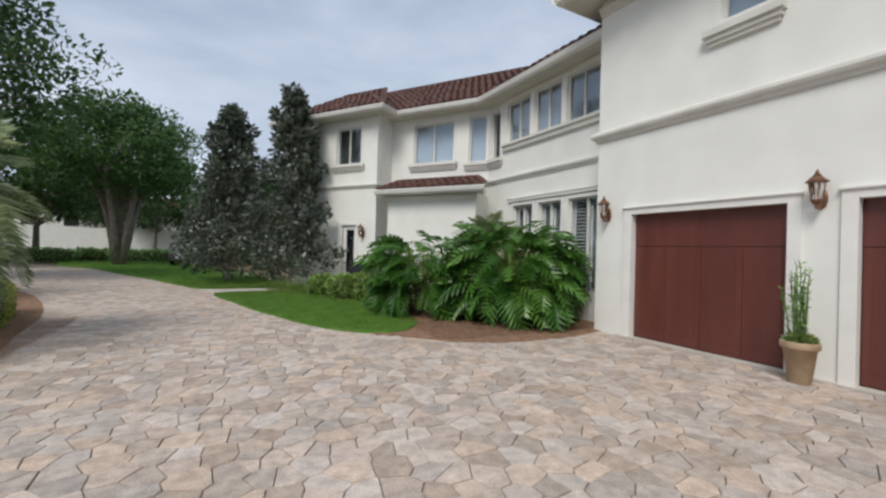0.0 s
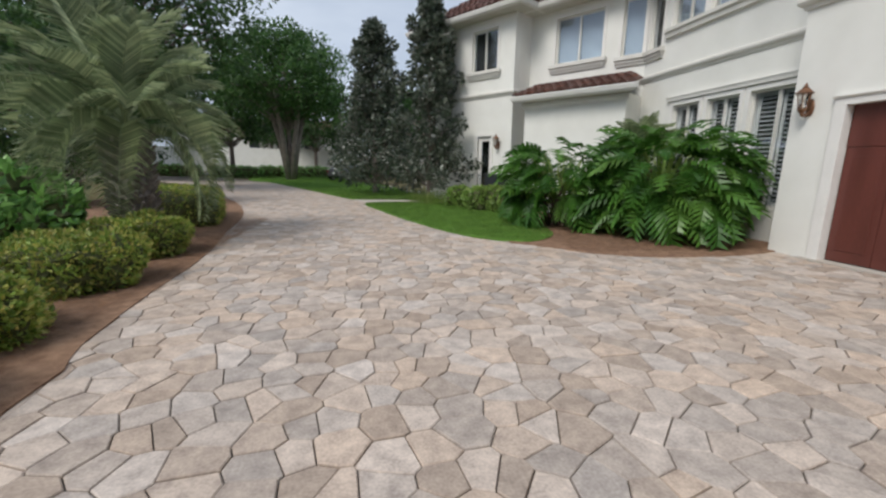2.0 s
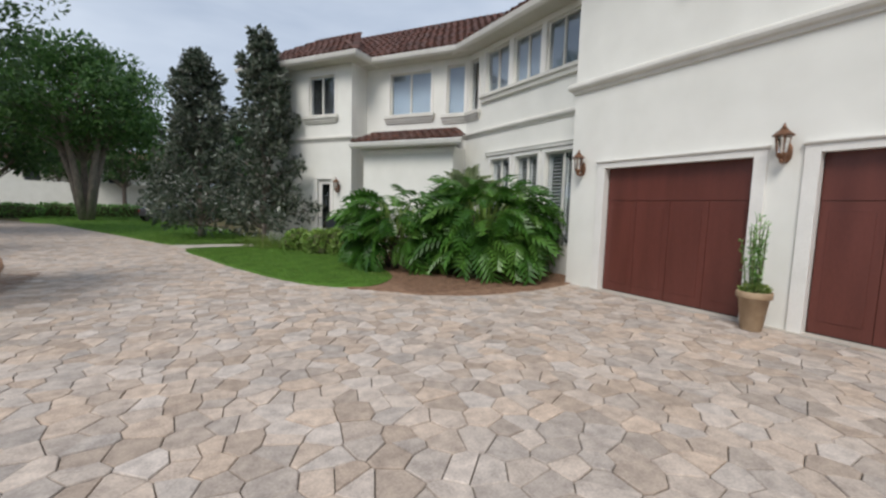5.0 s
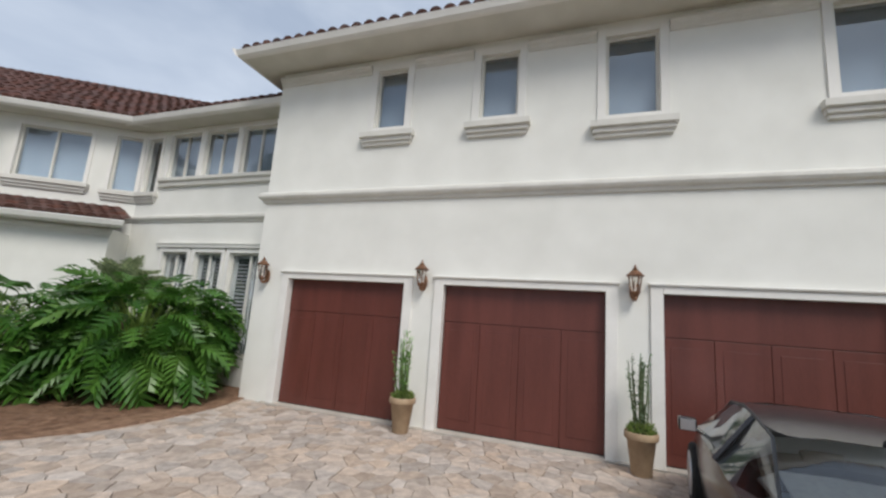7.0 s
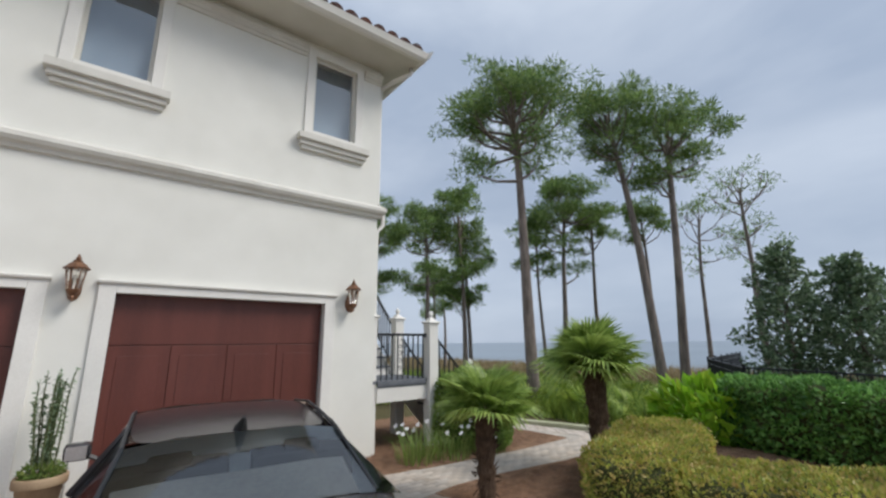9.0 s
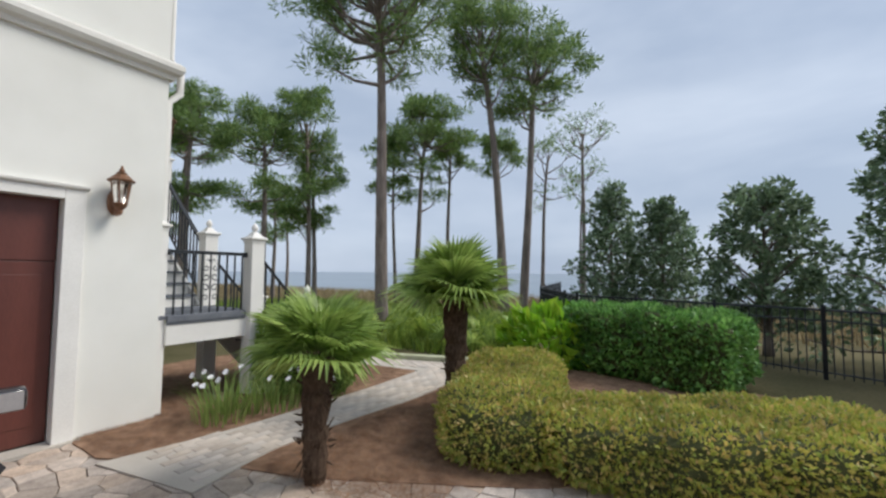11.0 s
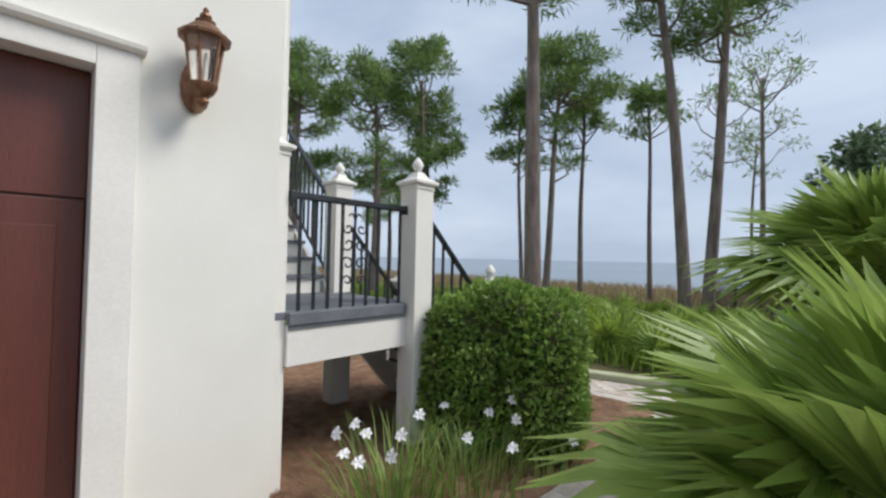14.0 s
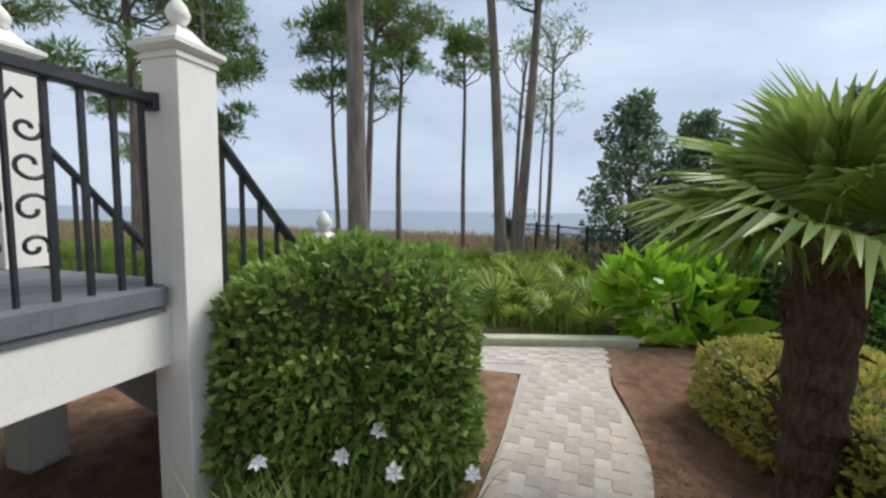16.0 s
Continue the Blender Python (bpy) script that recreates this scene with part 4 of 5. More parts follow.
for y in (-4.45, -3.44):
    stringer([(8.25, 1.06), (8.25, 1.15), (9.7, 2.37), (9.7, 2.1), (8.55, 1.06)], "x", y, 0.04, st)
lo = empty("garden_steps", pose(0, 0, 0), "white garden steps with grey treads", "stairs", kind="structure")
for k in range(5):
    y, z = -4.65 - k * 0.17, DZ - 0.19 * (k + 1)
    part("tread", boxes((7.08 - k * 0.03, 8.2 - k * 0.03, y - 0.2, y, z - 0.035, z), bevel=0.004), DECK, lo)
    part("riser", boxes((7.09 - k * 0.03, 8.19 - k * 0.03, y - 0.02, y, z, z + 0.155)), TRIM, lo)
for x in (6.98, 8.14):
    stringer([(-4.65, 1.0), (-4.65, 0.6), (-5.25, GZ), (-5.6, GZ), (-5.58, 0.1)], "y", x, 0.05, lo)
part("deck_post", boxes((8.2, 8.4, -4.7, -4.5, GZ, 1.045)), TRIM, deck)
part("deck_post", boxes((9.65, 9.85, -4.6, -4.4, GZ, 2.25)), TRIM, deck)

# ---- car ----
def car(name, m, label):
    """A low two-door coupe, nose along +x, its middle at the origin."""
    e = empty(name, m, label, "car")
    # sections along the length: x, half width, sill z, shoulder z, roof z, roof half width
    S = [(-2.08, 0.60, 0.40, 0.80, 0.82, 0.5), (-1.98, 0.76, 0.30, 0.89, 0.92, 0.62), (-1.78, 0.85, 0.22, 0.92, 0.97, 0.67), (-1.58, 0.88, 0.20, 0.92, 0.99, 0.66), (-1.0, 0.89, 0.20, 0.91, 1.275, 0.57), (-0.2, 0.89, 0.20, 0.90, 1.355, 0.58), (0.3, 0.89, 0.20, 0.89, 1.31, 0.59), (1.0, 0.89, 0.20, 0.88, 0.95, 0.67), (1.5, 0.87, 0.22, 0.82, 0.87, 0.63), (1.9, 0.80, 0.28, 0.70, 0.76, 0.56), (2.05, 0.62, 0.36, 0.6, 0.64, 0.45)]
    def ring(s):
        x, w, z0, zs, zr, wr = s
        return [(x, -w * 0.93, z0), (x, -w, (z0 + zs) / 2), (x, -w * 0.965, zs), (x, -wr - 0.03, zr - 0.035), (x, -wr * 0.6, zr), (x, wr * 0.6, zr), (x, wr + 0.03, zr - 0.035), (x, w * 0.965, zs), (x, w, (z0 + zs) / 2), (x, w * 0.93, z0)]
    def skin(sel, pick, grow=0.0):
        bm = bmesh.new()
        R = [[bm.verts.new((p[0], p[1] * (1 + grow), p[2] + (grow * 0.6 if p[2] > 0.9 else 0))) for p in ring(s)] for s in sel]
        for i in range(len(R) - 1):
            for j in range(9):
                if pick(i, j):
                    bm.faces.new((R[i][j], R[i + 1][j], R[i + 1][j + 1], R[i][j + 1]))
        for v in [v for v in bm.verts if not v.link_faces]:
            bm.verts.remove(v)
        return bm
    def is_glass(i, j):
        if j in (2, 6):
            return 3 <= i <= 6
        return j in (3, 4, 5) and (i == 3 or i == 6)
    bm = skin(S, lambda i, j: not is_glass(i, j))
    for r in (0, -1):
        pts = ring(S[r])
        bm.faces.new([bm.verts.new(p) for p in pts])
    bmesh.ops.remove_doubles(bm, verts=bm.verts, dist=1e-4)
    bmesh.ops.recalc_face_normals(bm, faces=bm.faces)
    body = part("body", bm, CARPAINT, e, smooth=True)
    sub = body.modifiers.new("round", "SUBSURF")
    sub.levels = sub.render_levels = 2
    for nm, i0, js in (("rear_window", 3, (3, 4, 5)), ("windscreen", 6, (3, 4, 5))):
        bm = skin(S, lambda i, j: i == i0 and j in js, 0.004)
        bmesh.ops.subdivide_edges(bm, edges=bm.edges, cuts=3, use_grid_fill=True)
        part(nm, bm, CARGLASS, e, "tinted car glass", True)
    for j in (2, 6):
        bm = skin(S, lambda i, k: 3 <= i <= 6 and k == j, 0.004)
        part("side_window", bm, CARGLASS, e, "tinted car glass")
    part("pillar", tube(bmesh.new(), [(-0.45, 0.87, 0.91), (-0.5, 0.6, 1.29)], 0.03, 6), CARPAINT, e)
    part("pillar", tube(bmesh.new(), [(-0.45, -0.87, 0.91), (-0.5, -0.6, 1.29)], 0.03, 6), CARPAINT, e)
    for sg in (-1, 1):
        part("window_trim", tube(bmesh.new(), [(-1.55, sg * 0.70, 0.965), (-1.02, sg * 0.61, 1.25), (-0.6, sg * 0.615, 1.30), (-0.2, sg * 0.622, 1.328), (0.3, sg * 0.632, 1.285), (0.98, sg * 0.71, 0.93)], 0.012, 5), IRON, e)
    part("interior", boxes((-1.5, 0.9, -0.8, 0.8, 0.3, 0.66), bevel=0.05), BLIND, e)
    for sg in (-0.36, 0.36):
        part("seat", boxes((-0.15, 0.4, sg - 0.24, sg + 0.24, 0.5, 0.74), (-0.3, -0.12, sg - 0.22, sg + 0.22, 0.62, 1.04), (-0.3, -0.2, sg - 0.12, sg + 0.12, 1.06, 1.19), bevel=0.04), SHUTTER, e)
        part("rear_seat", boxes((-1.05, -0.9, sg - 0.3, sg + 0.3, 0.6, 0.99), (-1.05, -0.96, sg - 0.11, sg + 0.11, 1.0, 1.1), bevel=0.035), DARKROOM, e)
    part("parcel_shelf", boxes((-1.5, -1.07, -0.6, 0.6, 0.88, 0.91), bevel=0.01), SHUTTER, e)
    bm = bmesh.new()
    tube(bm, [(-0.95, 0, 1.275), (-1.03, 0, 1.325), (-1.08, 0, 1.37)], [0.045, 0.026, 0.01], 8)
    part("antenna", bm, RUBBER, e)
    for sg in (-1, 1):
        mirror = part("mirror", box(bmesh.new(), 0.42, 0.56, sg * 0.9, sg * 1.07, 0.93, 1.06, 0.035), CARPAINT, e, smooth=True)
        part("mirror_glass", boxes((0.412, 0.419, sg * 0.92, sg * 1.05, 0.945, 1.045)), ALLOY, mirror)
        part("mirror_arm", tube(bmesh.new(), [(0.5, sg * 0.83, 0.91), (0.5, sg * 0.93, 0.96)], 0.02, 6), CARPAINT, mirror)
        part("tail_lamp", box(bmesh.new(), -2.04, -1.9, sg * 0.48, sg * 0.76, 0.70, 0.80, 0.02), REDLENS, e, "red tail lamp")
        for x in (-1.27, 1.28):
            c = pose(x, sg * 0.8, 0.33, 90)
            wheel = part("wheel", lathe(bmesh.new(), [(0.2, -0.11), (0.3, -0.115), (0.33, -0.09), (0.335, 0), (0.33, 0.09), (0.3, 0.115), (0.2, 0.11)], 32, c), RUBBER, e, "black tyre")
            bm = lathe(bmesh.new(), [(0.235, -0.118), (0.24, -0.1), (0.21, -0.085), (0.2, 0.085), (0.24, 0.1), (0.235, 0.118)], 32, c)
            part("rim", bm, ALLOY, wheel)
            for k in range(5):
                part("spoke", boxes((-0.21, 0.21, -0.018, 0.018, -0.122, 0.122), bevel=0.006), ALLOY, wheel, m=c @ pose(0, 0, 0, 0, 0, k * 36))
    part("bumper", box(bmesh.new(), -2.09, -1.95, -0.7, 0.7, 0.38, 0.56, 0.05), CARPAINT, e, smooth=True)
    part("number_plate", boxes((-2.1, -2.088, -0.16, 0.16, 0.57, 0.67)), TRIM, e)
    return e


coupe = car("car", pose(4.49, -0.55, GZ - 0.005, 0, 0, -6), "black two-door car parked before the garage")
tagged(copy_thing(coupe, pose(-1.6, 38, GZ + 0.03, 0, 0, 60)), "dark car parked under the distant trees", "car")

# ---- fan palms ----
def fan_leaf(name, seg, size, droop, mat):
    """A pleated fan on a stalk along +x: stalk to x=0.45 of size, then the blades."""
    verts, faces = [], []
    hub = size * 0.5
    for k in range(seg):
        a = radians(-112 + 224 * k / (seg - 1))
        L = size * (0.62 + 0.38 * math.cos(a * 0.62)) * (0.92 + 0.16 * rng.random()) * 0.75
        ca, sa = math.cos(a), math.sin(a)
        w = L * (0.054 if seg > 20 else 0.062)
        i = len(verts)
        prof = ((0.02, 0.25, 0.0), (0.35, 1.0, -0.03), (0.7, 0.75, -0.07 - droop * 0.25), (1.0, 0.06, -0.17 - droop * rng.uniform(0.5, 1.3)))
        for t, ww, dz in prof:
            x, y, z = hub + L * t * ca, L * t * sa, L * dz * t + 0.10 * size * (abs(sa) - 0.4) * t
            for s in (-1, 0, 1):
                verts.append((x - sa * s * w * ww, y + ca * s * w * ww, z - (0.018 * ww if s == 0 else 0)))
        for r in range(3):
            for c in range(2):
                b = i + r * 3 + c
                faces.append((b, b + 1, b + 4, b + 3))
    i = len(verts)
    for x, r in ((0, 0.018), (hub, 0.009)):
        verts += [(x, -r, 0), (x, 0, r), (x, r, 0), (x, 0, -r)]
    for k in range(4):
        faces.append((i + k, i + (k + 1) % 4, i + 4 + (k + 1) % 4, i + 4 + k))
    return raw(name, verts, faces, mat)


FANS = [fan_leaf("frond", 34, 0.95, d, L_FAN) for d in (0.03, 0.08, 0.16, 0.28)]
SMALLFANS = [fan_leaf("frond", 14, 0.8, d, L_PALMETTO) for d in (0.0, 0.3)]


def fan_palm(x, y, h, n, scale, label, r=0.13):
    e = empty("fan_palm", pose(x, y, GZ), label, "palm tree", "windmill palms")
    prof = []
    for k in range(15):
        t = k / 14
        prof.append((r * (0.75 + 0.35 * t + 0.12 * (k % 2)), t * h))
    bm = lathe(bmesh.new(), prof, 14)
    for v in bm.verts:
        v.co += Vector((noise.noise(v.co * 9 + Vector((x, y, 0))), noise.noise(v.co * 9 + Vector((y, x, 5))), 0)) * 0.035
    part("trunk", bm, FIBRE, e)
    bm = bmesh.new()
    for k in range(60):
        a, z = rng.uniform(0, 6.28), rng.uniform(0.1, 1) * h
        tube(bm, [(r * math.cos(a), r * math.sin(a), z), ((r + 0.06) * math.cos(a), (r + 0.06) * math.sin(a), z + rng.uniform(-0.1, 0.08))], [0.012, 0.003], 4)
    part("fibre", bm, FIBRE, e)["kind"] = "stuff"
    for k in range(n):
        t = k / (n - 1)
        tilt = -80 + 62 * t ** 0.75 + rng.uniform(-8, 8)
        az = k * 137.5 + rng.uniform(-15, 15)
        s = scale * rng.uniform(0.85, 1.1) * (0.95 + 0.12 * t)
        f = new("frond", FANS[min(3, int(t * 4))])
        f.parent = e
        f.matrix_basis = pose(0, 0, h - 0.05 - 0.12 * t, 0, tilt, az) @ pose(0, 0, 0, rng.uniform(-20, 20)) @ Matrix.Scale(s, 4)
    return e


fan_palm(4.26, -3.29, 1.06, 24, 0.56, "short windmill palm with green fans over a shaggy trunk", 0.115)
fan_palm(4.2, -5.5, 1.47, 28, 0.74, "taller windmill palm with green fans over a shaggy trunk", 0.14)

# ---- feather palm by the driveway ----
def feather(name, L, droop, mat):
    verts, faces = [], []
    pts = []
    for k in range(24):
        t = k / 23
        pts.append(Vector((L * (t - 0.18 * droop * t ** 3), 0, L * (0.25 * t - droop * 0.75 * t * t))))
    i = 0
    for k, p in enumerate(pts):
        r = 0.02 * (1 - k / 26)
        verts += [(p.x, -r, p.z), (p.x, 0, p.z + r), (p.x, r, p.z)]
    for k in range(23):
        b = k * 3
        faces += [(b, b + 1, b + 4, b + 3), (b + 1, b + 2, b + 5, b + 4)]
    for k in np.linspace(5, 22.9, 62):
        j = int(k)
        p = pts[j].lerp(pts[min(23, j + 1)], k - j)
        ll = L * 0.30 * math.sin(math.pi * (0.18 + 0.75 * (k - 5) / 18)) + 0.05
        for sg in (-1, 1):
            d = Vector((0.55, sg * 0.75, 0.42)).normalized() * ll * rng.uniform(0.85, 1.1)
            w = Vector((0.017, 0, 0.012))
            mid, tip = p + d * 0.55, p + d + Vector((0.02, 0, -ll * (0.28 + 0.3 * rng.random())))
            b = len(verts)
            verts += [tuple(p - w * 0.6), tuple(p + w * 0.6), tuple(mid + w), tuple(mid - w), tuple(tip)]
            faces += [(b, b + 1, b + 2, b + 3), (b + 3, b + 2, b + 4)]
    return raw(name, verts, faces, mat)


FEATHERS = [feather("frond", 2.3, d, L_PINDO) for d in (0.25, 0.6, 0.95, 1.25)]
pindo = empty("feather_palm", pose(-4.3, 9.9, GZ), "silvery green feather palm with a thick stubbly trunk", "palm tree")
bm = lathe(bmesh.new(), [(0.25 + 0.06 * (k % 2) + 0.04 * math.sin(k), 1.95 * k / 17) for k in range(18)], 18)
for v in bm.verts:
    v.co += Vector((noise.noise(v.co * 6), noise.noise(v.co * 6 + Vector((7, 0, 0))), 0)) * 0.09
part("trunk", bm, BUTTS, pindo)
bm = bmesh.new()
for k in range(110):
    a, z = k * 2.4, 0.3 + 1.6 * k / 110
    tube(bm, [(0.25 * math.cos(a), 0.25 * math.sin(a), z), (0.40 * math.cos(a), 0.44 * math.sin(a), z + 0.17)], [0.05, 0.025], 5)
part("leaf_base_sheath", bm, BUTTS, pindo)
for k in range(36):
    t = k / 35
    f = new("frond", FEATHERS[min(3, int(t * 4))])
    f.parent = pindo
    f.matrix_basis = pose(0, 0, 1.98, 0, -80 + 92 * t, k * 137.5 + rng.uniform(-12, 12)) @ pose(0, 0, 0, rng.uniform(-25, 25)) @ Matrix.Scale(rng.uniform(0.8, 1.02), 4)

# ---- split-leaf shrubs ----
def split_leaf(name, L):
    verts, faces = [], []
    n = 8
    for k in range(n + 1):
        t = k / n
        verts.append((L * t, 0, 0.10 * L * math.sin(math.pi * t) - 0.45 * L * t * t))
    for k in range(n):
        t = (k + 0.3) / n
        for sg in (-1, 1):
            b = len(verts)
            base0, base1 = verts[k], verts[k + 1]
            ll = L * (0.52 * math.sin(math.pi * (0.16 + 0.72 * t)) + 0.08) * rng.uniform(0.85, 1.1)
            fw = 0.35 + 0.55 * t - (0.5 if k == 0 else 0)
            dx, dy = ll * fw, sg * ll * 0.85
            mx, my, mz = (base0[0] + base1[0]) / 2 + dx * 0.6, dy * 0.6, (base0[2] + base1[2]) / 2 - 0.06 * ll
            hw = L * 0.055
            verts += [(mx - hw, my, mz), (mx + hw, my, mz), (mx + dx * 0.4 + hw * 0.2, my + dy * 0.4, mz - 0.32 * ll), (mx + dx * 0.25 - hw, my + dy * 0.2, mz - 0.16 * ll)]
            faces += [(k, k + 1, b + 1, b) if sg > 0 else (k, b, b + 1, k + 1), (b, b + 1, b + 2, b + 3) if sg > 0 else (b, b + 3, b + 2, b + 1)]
    return raw(name, verts, faces, L_PHILO)


SPLITS = [split_leaf("leaf", L) for L in (0.55, 0.65, 0.75)]


def philodendron(x, y, rx, ry, h, n, label):
    e = empty("split_leaf_shrub", pose(x, y, GZ), label, "shrub", "split-leaf shrubs")
    bm = bmesh.new()
    for k in range(9):
        a = k * 0.8
        tube(bm, [(0.25 * rx * math.cos(a), 0.25 * ry * math.sin(a), 0), (0.4 * rx * math.cos(a), 0.4 * ry * math.sin(a), h * 0.3), (0.5 * rx * math.cos(a + 0.4), 0.5 * ry * math.sin(a + 0.4), h * 0.6)], [0.06, 0.05, 0.035], 7)
    part("canework", bm, TWIG, e)
    stalks = bmesh.new()
    for k in range(n):
        a = rng.uniform(0, 6.283)
        u = rng.uniform(-0.25, 1)
        el = math.asin(max(-1, min(1, u)))
        s = rng.uniform(0.72, 1.0)
        px, py, pz = rx * s * math.cos(a) * math.cos(el) ** 0.6, ry * s * math.sin(a) * math.cos(el) ** 0.6, h * (0.38 + 0.55 * s * math.sin(el))
        f = new("leaf", SPLITS[k % 3])
        f.parent = e
        tilt = 25 - 55 * max(0, u) + rng.uniform(-15, 25)
        f.matrix_basis = pose(px, py, max(0.12, pz), 0, 0, math.degrees(a) + rng.uniform(-40, 40)) @ pose(0, 0, 0, rng.uniform(-30, 30), tilt) @ Matrix.Scale(rng.uniform(0.72, 1.08), 4)
        tube(stalks, [(px * 0.35, py * 0.35, max(0.1, pz * 0.55)), (px * 0.75, py * 0.75, max(0.12, pz * 0.9)), (px, py, max(0.12, pz))], [0.012, 0.011, 0.009], 4)
    part("stalk_mass", stalks, L_SHRUB, e)


philodendron(4.5, 11.4, 1.1, 1.25, 2.1, 170, "large split-leaf shrub with glossy green leaves in the bed")
philodendron(6.1, 9.9, 1.2, 1.5, 2.35, 270, "large split-leaf shrub with glossy drooping leaves by the wall")
hedge("shrub_understorey", -0.7, 0.7, -1.2, 1.2, 1.3, 20, (6.3, 10.2), L_SHRUB, 0.12, 2500, "dark leafy undergrowth beneath the split-leaf shrubs", 0.9, 0.12, category="shrub")
sg = empty("sago_palm", pose(6.6, 11.3, GZ), "feathery green palm rising behind the shrubs", "palm tree")
part("trunk", lathe(bmesh.new(), [(0.13, 0), (0.15, 0.8), (0.13, 1.7)], 12), FIBRE, sg)
for k in range(26):
    f = new("frond", FEATHERS[k % 3])
    f.parent = sg
    f.matrix_basis = pose(0, 0, 1.7, 0, -75 + 80 * k / 25, k * 137.5) @ Matrix.Scale(0.5, 4)
for x, y, s in ((3.5, 14.9, 0.55), (3.0, 16.0, 0.45), (4.1, 14.0, 0.5)):
    hedge("bed_shrub", -s, s, -s, s, s * 1.4, 30 * s, (x, y), L_SHRUB, 0.11, 1400, "leafy green garden shrub beside the path", 0.8, 0.12, "path shrubs", "shrub")

# ---- hedges ----
for x, y, s, h in ((-3.25, 4.0, 0.46, 0.5), (-3.4, 5.3, 0.46, 0.53), (-3.55, 6.9, 0.52, 0.56), (-3.7, 8.6, 0.52, 0.55)):
    hedge("low_bush", -s, s, -s * 1.1, s * 1.1, h, 10 * y, (x, y), L_LOWHEDGE, 0.055, 6500, "low yellow-green clipped bush along the driveway", 0.6, 0.09, "driveway bushes", "bush")
hedge("low_hedge", -0.75, 0.75, -1.5, 1.5, 0.75, 14, (-4.55, 12.7), L_LOWHEDGE, 0.06, 5000, "low clipped hedge at the driveway bend", 0.4, 0.06)
hedge("flowering_shrub", -1.2, 1.2, -1.6, 1.6, 1.2, 0, (-5.6, 8.0), L_GREENHEDGE, 0.16, 3200, "dark green leafy shrub under the feather palm", 0.8, 0.2, category="shrub")
hedge("clipped_hedge", -0.62, 0.62, -1.5, 1.5, 0.58, 18, (3.5, -5.6), L_HEDGE, 0.045, 20000, "low rounded clipped hedge with yellow and reddish leaves", 0.42, 0.05, "box hedges")
hedge("clipped_hedge", -1.5, 1.5, -0.6, 0.6, 0.54, 22, (1.35, -5.2), L_HEDGE, 0.045, 19000, "long low clipped hedge with yellow and reddish leaves", 0.42, 0.05, "box hedges")
hedge("dark_hedge", -1.45, 1.45, -0.75, 0.75, 1.12, -20, (2.35, -8.9), L_GREENHEDGE, 0.085, 14000, "tall dark green glossy clipped hedge", 0.35, 0.08)
hedge("post_bush", -0.6, 0.6, -0.42, 0.42, 1.27, 30, (6.50, -5.14), L_SHRUB, 0.06, 15000, "square clipped green bush beside the steps", 0.35, 0.07, category="bush")

# bright broad-leaved plants
gp = empty("broad_leaf_plants", pose(4.0, -9.0, GZ), "bright yellow-green broad-leaved plants by the fence", "plants")
c, o = blob_points(460, (0, 0, 0.42), (1.0, 0.75, 0.55), 0.5)
c[:, 2] = np.maximum(c[:, 2], 0.08)
part("foliage", leaf_mesh("foliage", c, 0.34, 0.17, L_GINGER, 0.5, outward=o), None, gp)
part("canework", tube(bmesh.new(), [(0, 0, 0), (0.1, 0, 0.4)], 0.03, 6), TWIG, gp)

# strappy clumps with white flowers
def flag_clump(x, y, r, n, flowers, h, label):
    e = empty("iris_clump", pose(x, y, GZ), label, "flowers", "iris clumps")
    verts, faces = [], []
    for k in range(n):
        a, q = rng.uniform(0, 6.283), r * math.sqrt(rng.random())
        bx, by = q * math.cos(a), q * math.sin(a)
        a += rng.uniform(-0.6, 0.6)
        L, w = h * rng.uniform(0.6, 1.1), 0.009
        lean = rng.uniform(0.15, 0.75)
        i = len(verts)
        for t in (0, 0.35, 0.7, 1):
            d = lean * L * t * t
            z = L * t * (1 - 0.35 * lean * t)
            ww = w * (1 - t * 0.95)
            verts += [(bx + d * math.cos(a) - ww * math.sin(a), by + d * math.sin(a) + ww * math.cos(a), z), (bx + d * math.cos(a) + ww * math.sin(a), by + d * math.sin(a) - ww * math.cos(a), z)]
        for s in range(3):
            b = i + 2 * s
            faces.append((b, b + 1, b + 3, b + 2))
    part("foliage", raw("foliage", verts, faces, L_GRASS), None, e)
    for k in range(flowers):
        a, q = rng.uniform(0, 6.283), r * rng.uniform(0.3, 1.1)
        top = Vector((q * math.cos(a), q * math.sin(a), h * rng.uniform(0.7, 1.05)))
        stem = part("stem", tube(bmesh.new(), [(top.x * 0.5, top.y * 0.5, 0), (top.x * 0.8, top.y * 0.8, top.z * 0.6), top], 0.004, 4), L_GRASS, e)
        bm = bmesh.new()
        for j in range(6):
            b = j * math.pi / 3
            L = 0.046 if j % 2 else 0.04
            ca, sa = math.cos(b), math.sin(b)
            v = [top, top + Vector((ca * L * 0.6 - sa * 0.014, sa * L * 0.6 + ca * 0.014, 0.012)), top + Vector((ca * L, sa * L, 0.0)), top + Vector((ca * L * 0.6 + sa * 0.014, sa * L * 0.6 - ca * 0.014, 0.012))]
            bm.faces.new([bm.verts.new(p) for p in v])
        part("flower", bm, PETAL, e, "white iris flower", m=Matrix.Translation(top) @ pose(0, 0, 0, rng.uniform(-65, -15), rng.uniform(-50, -5)) @ Matrix.Translation(-top))


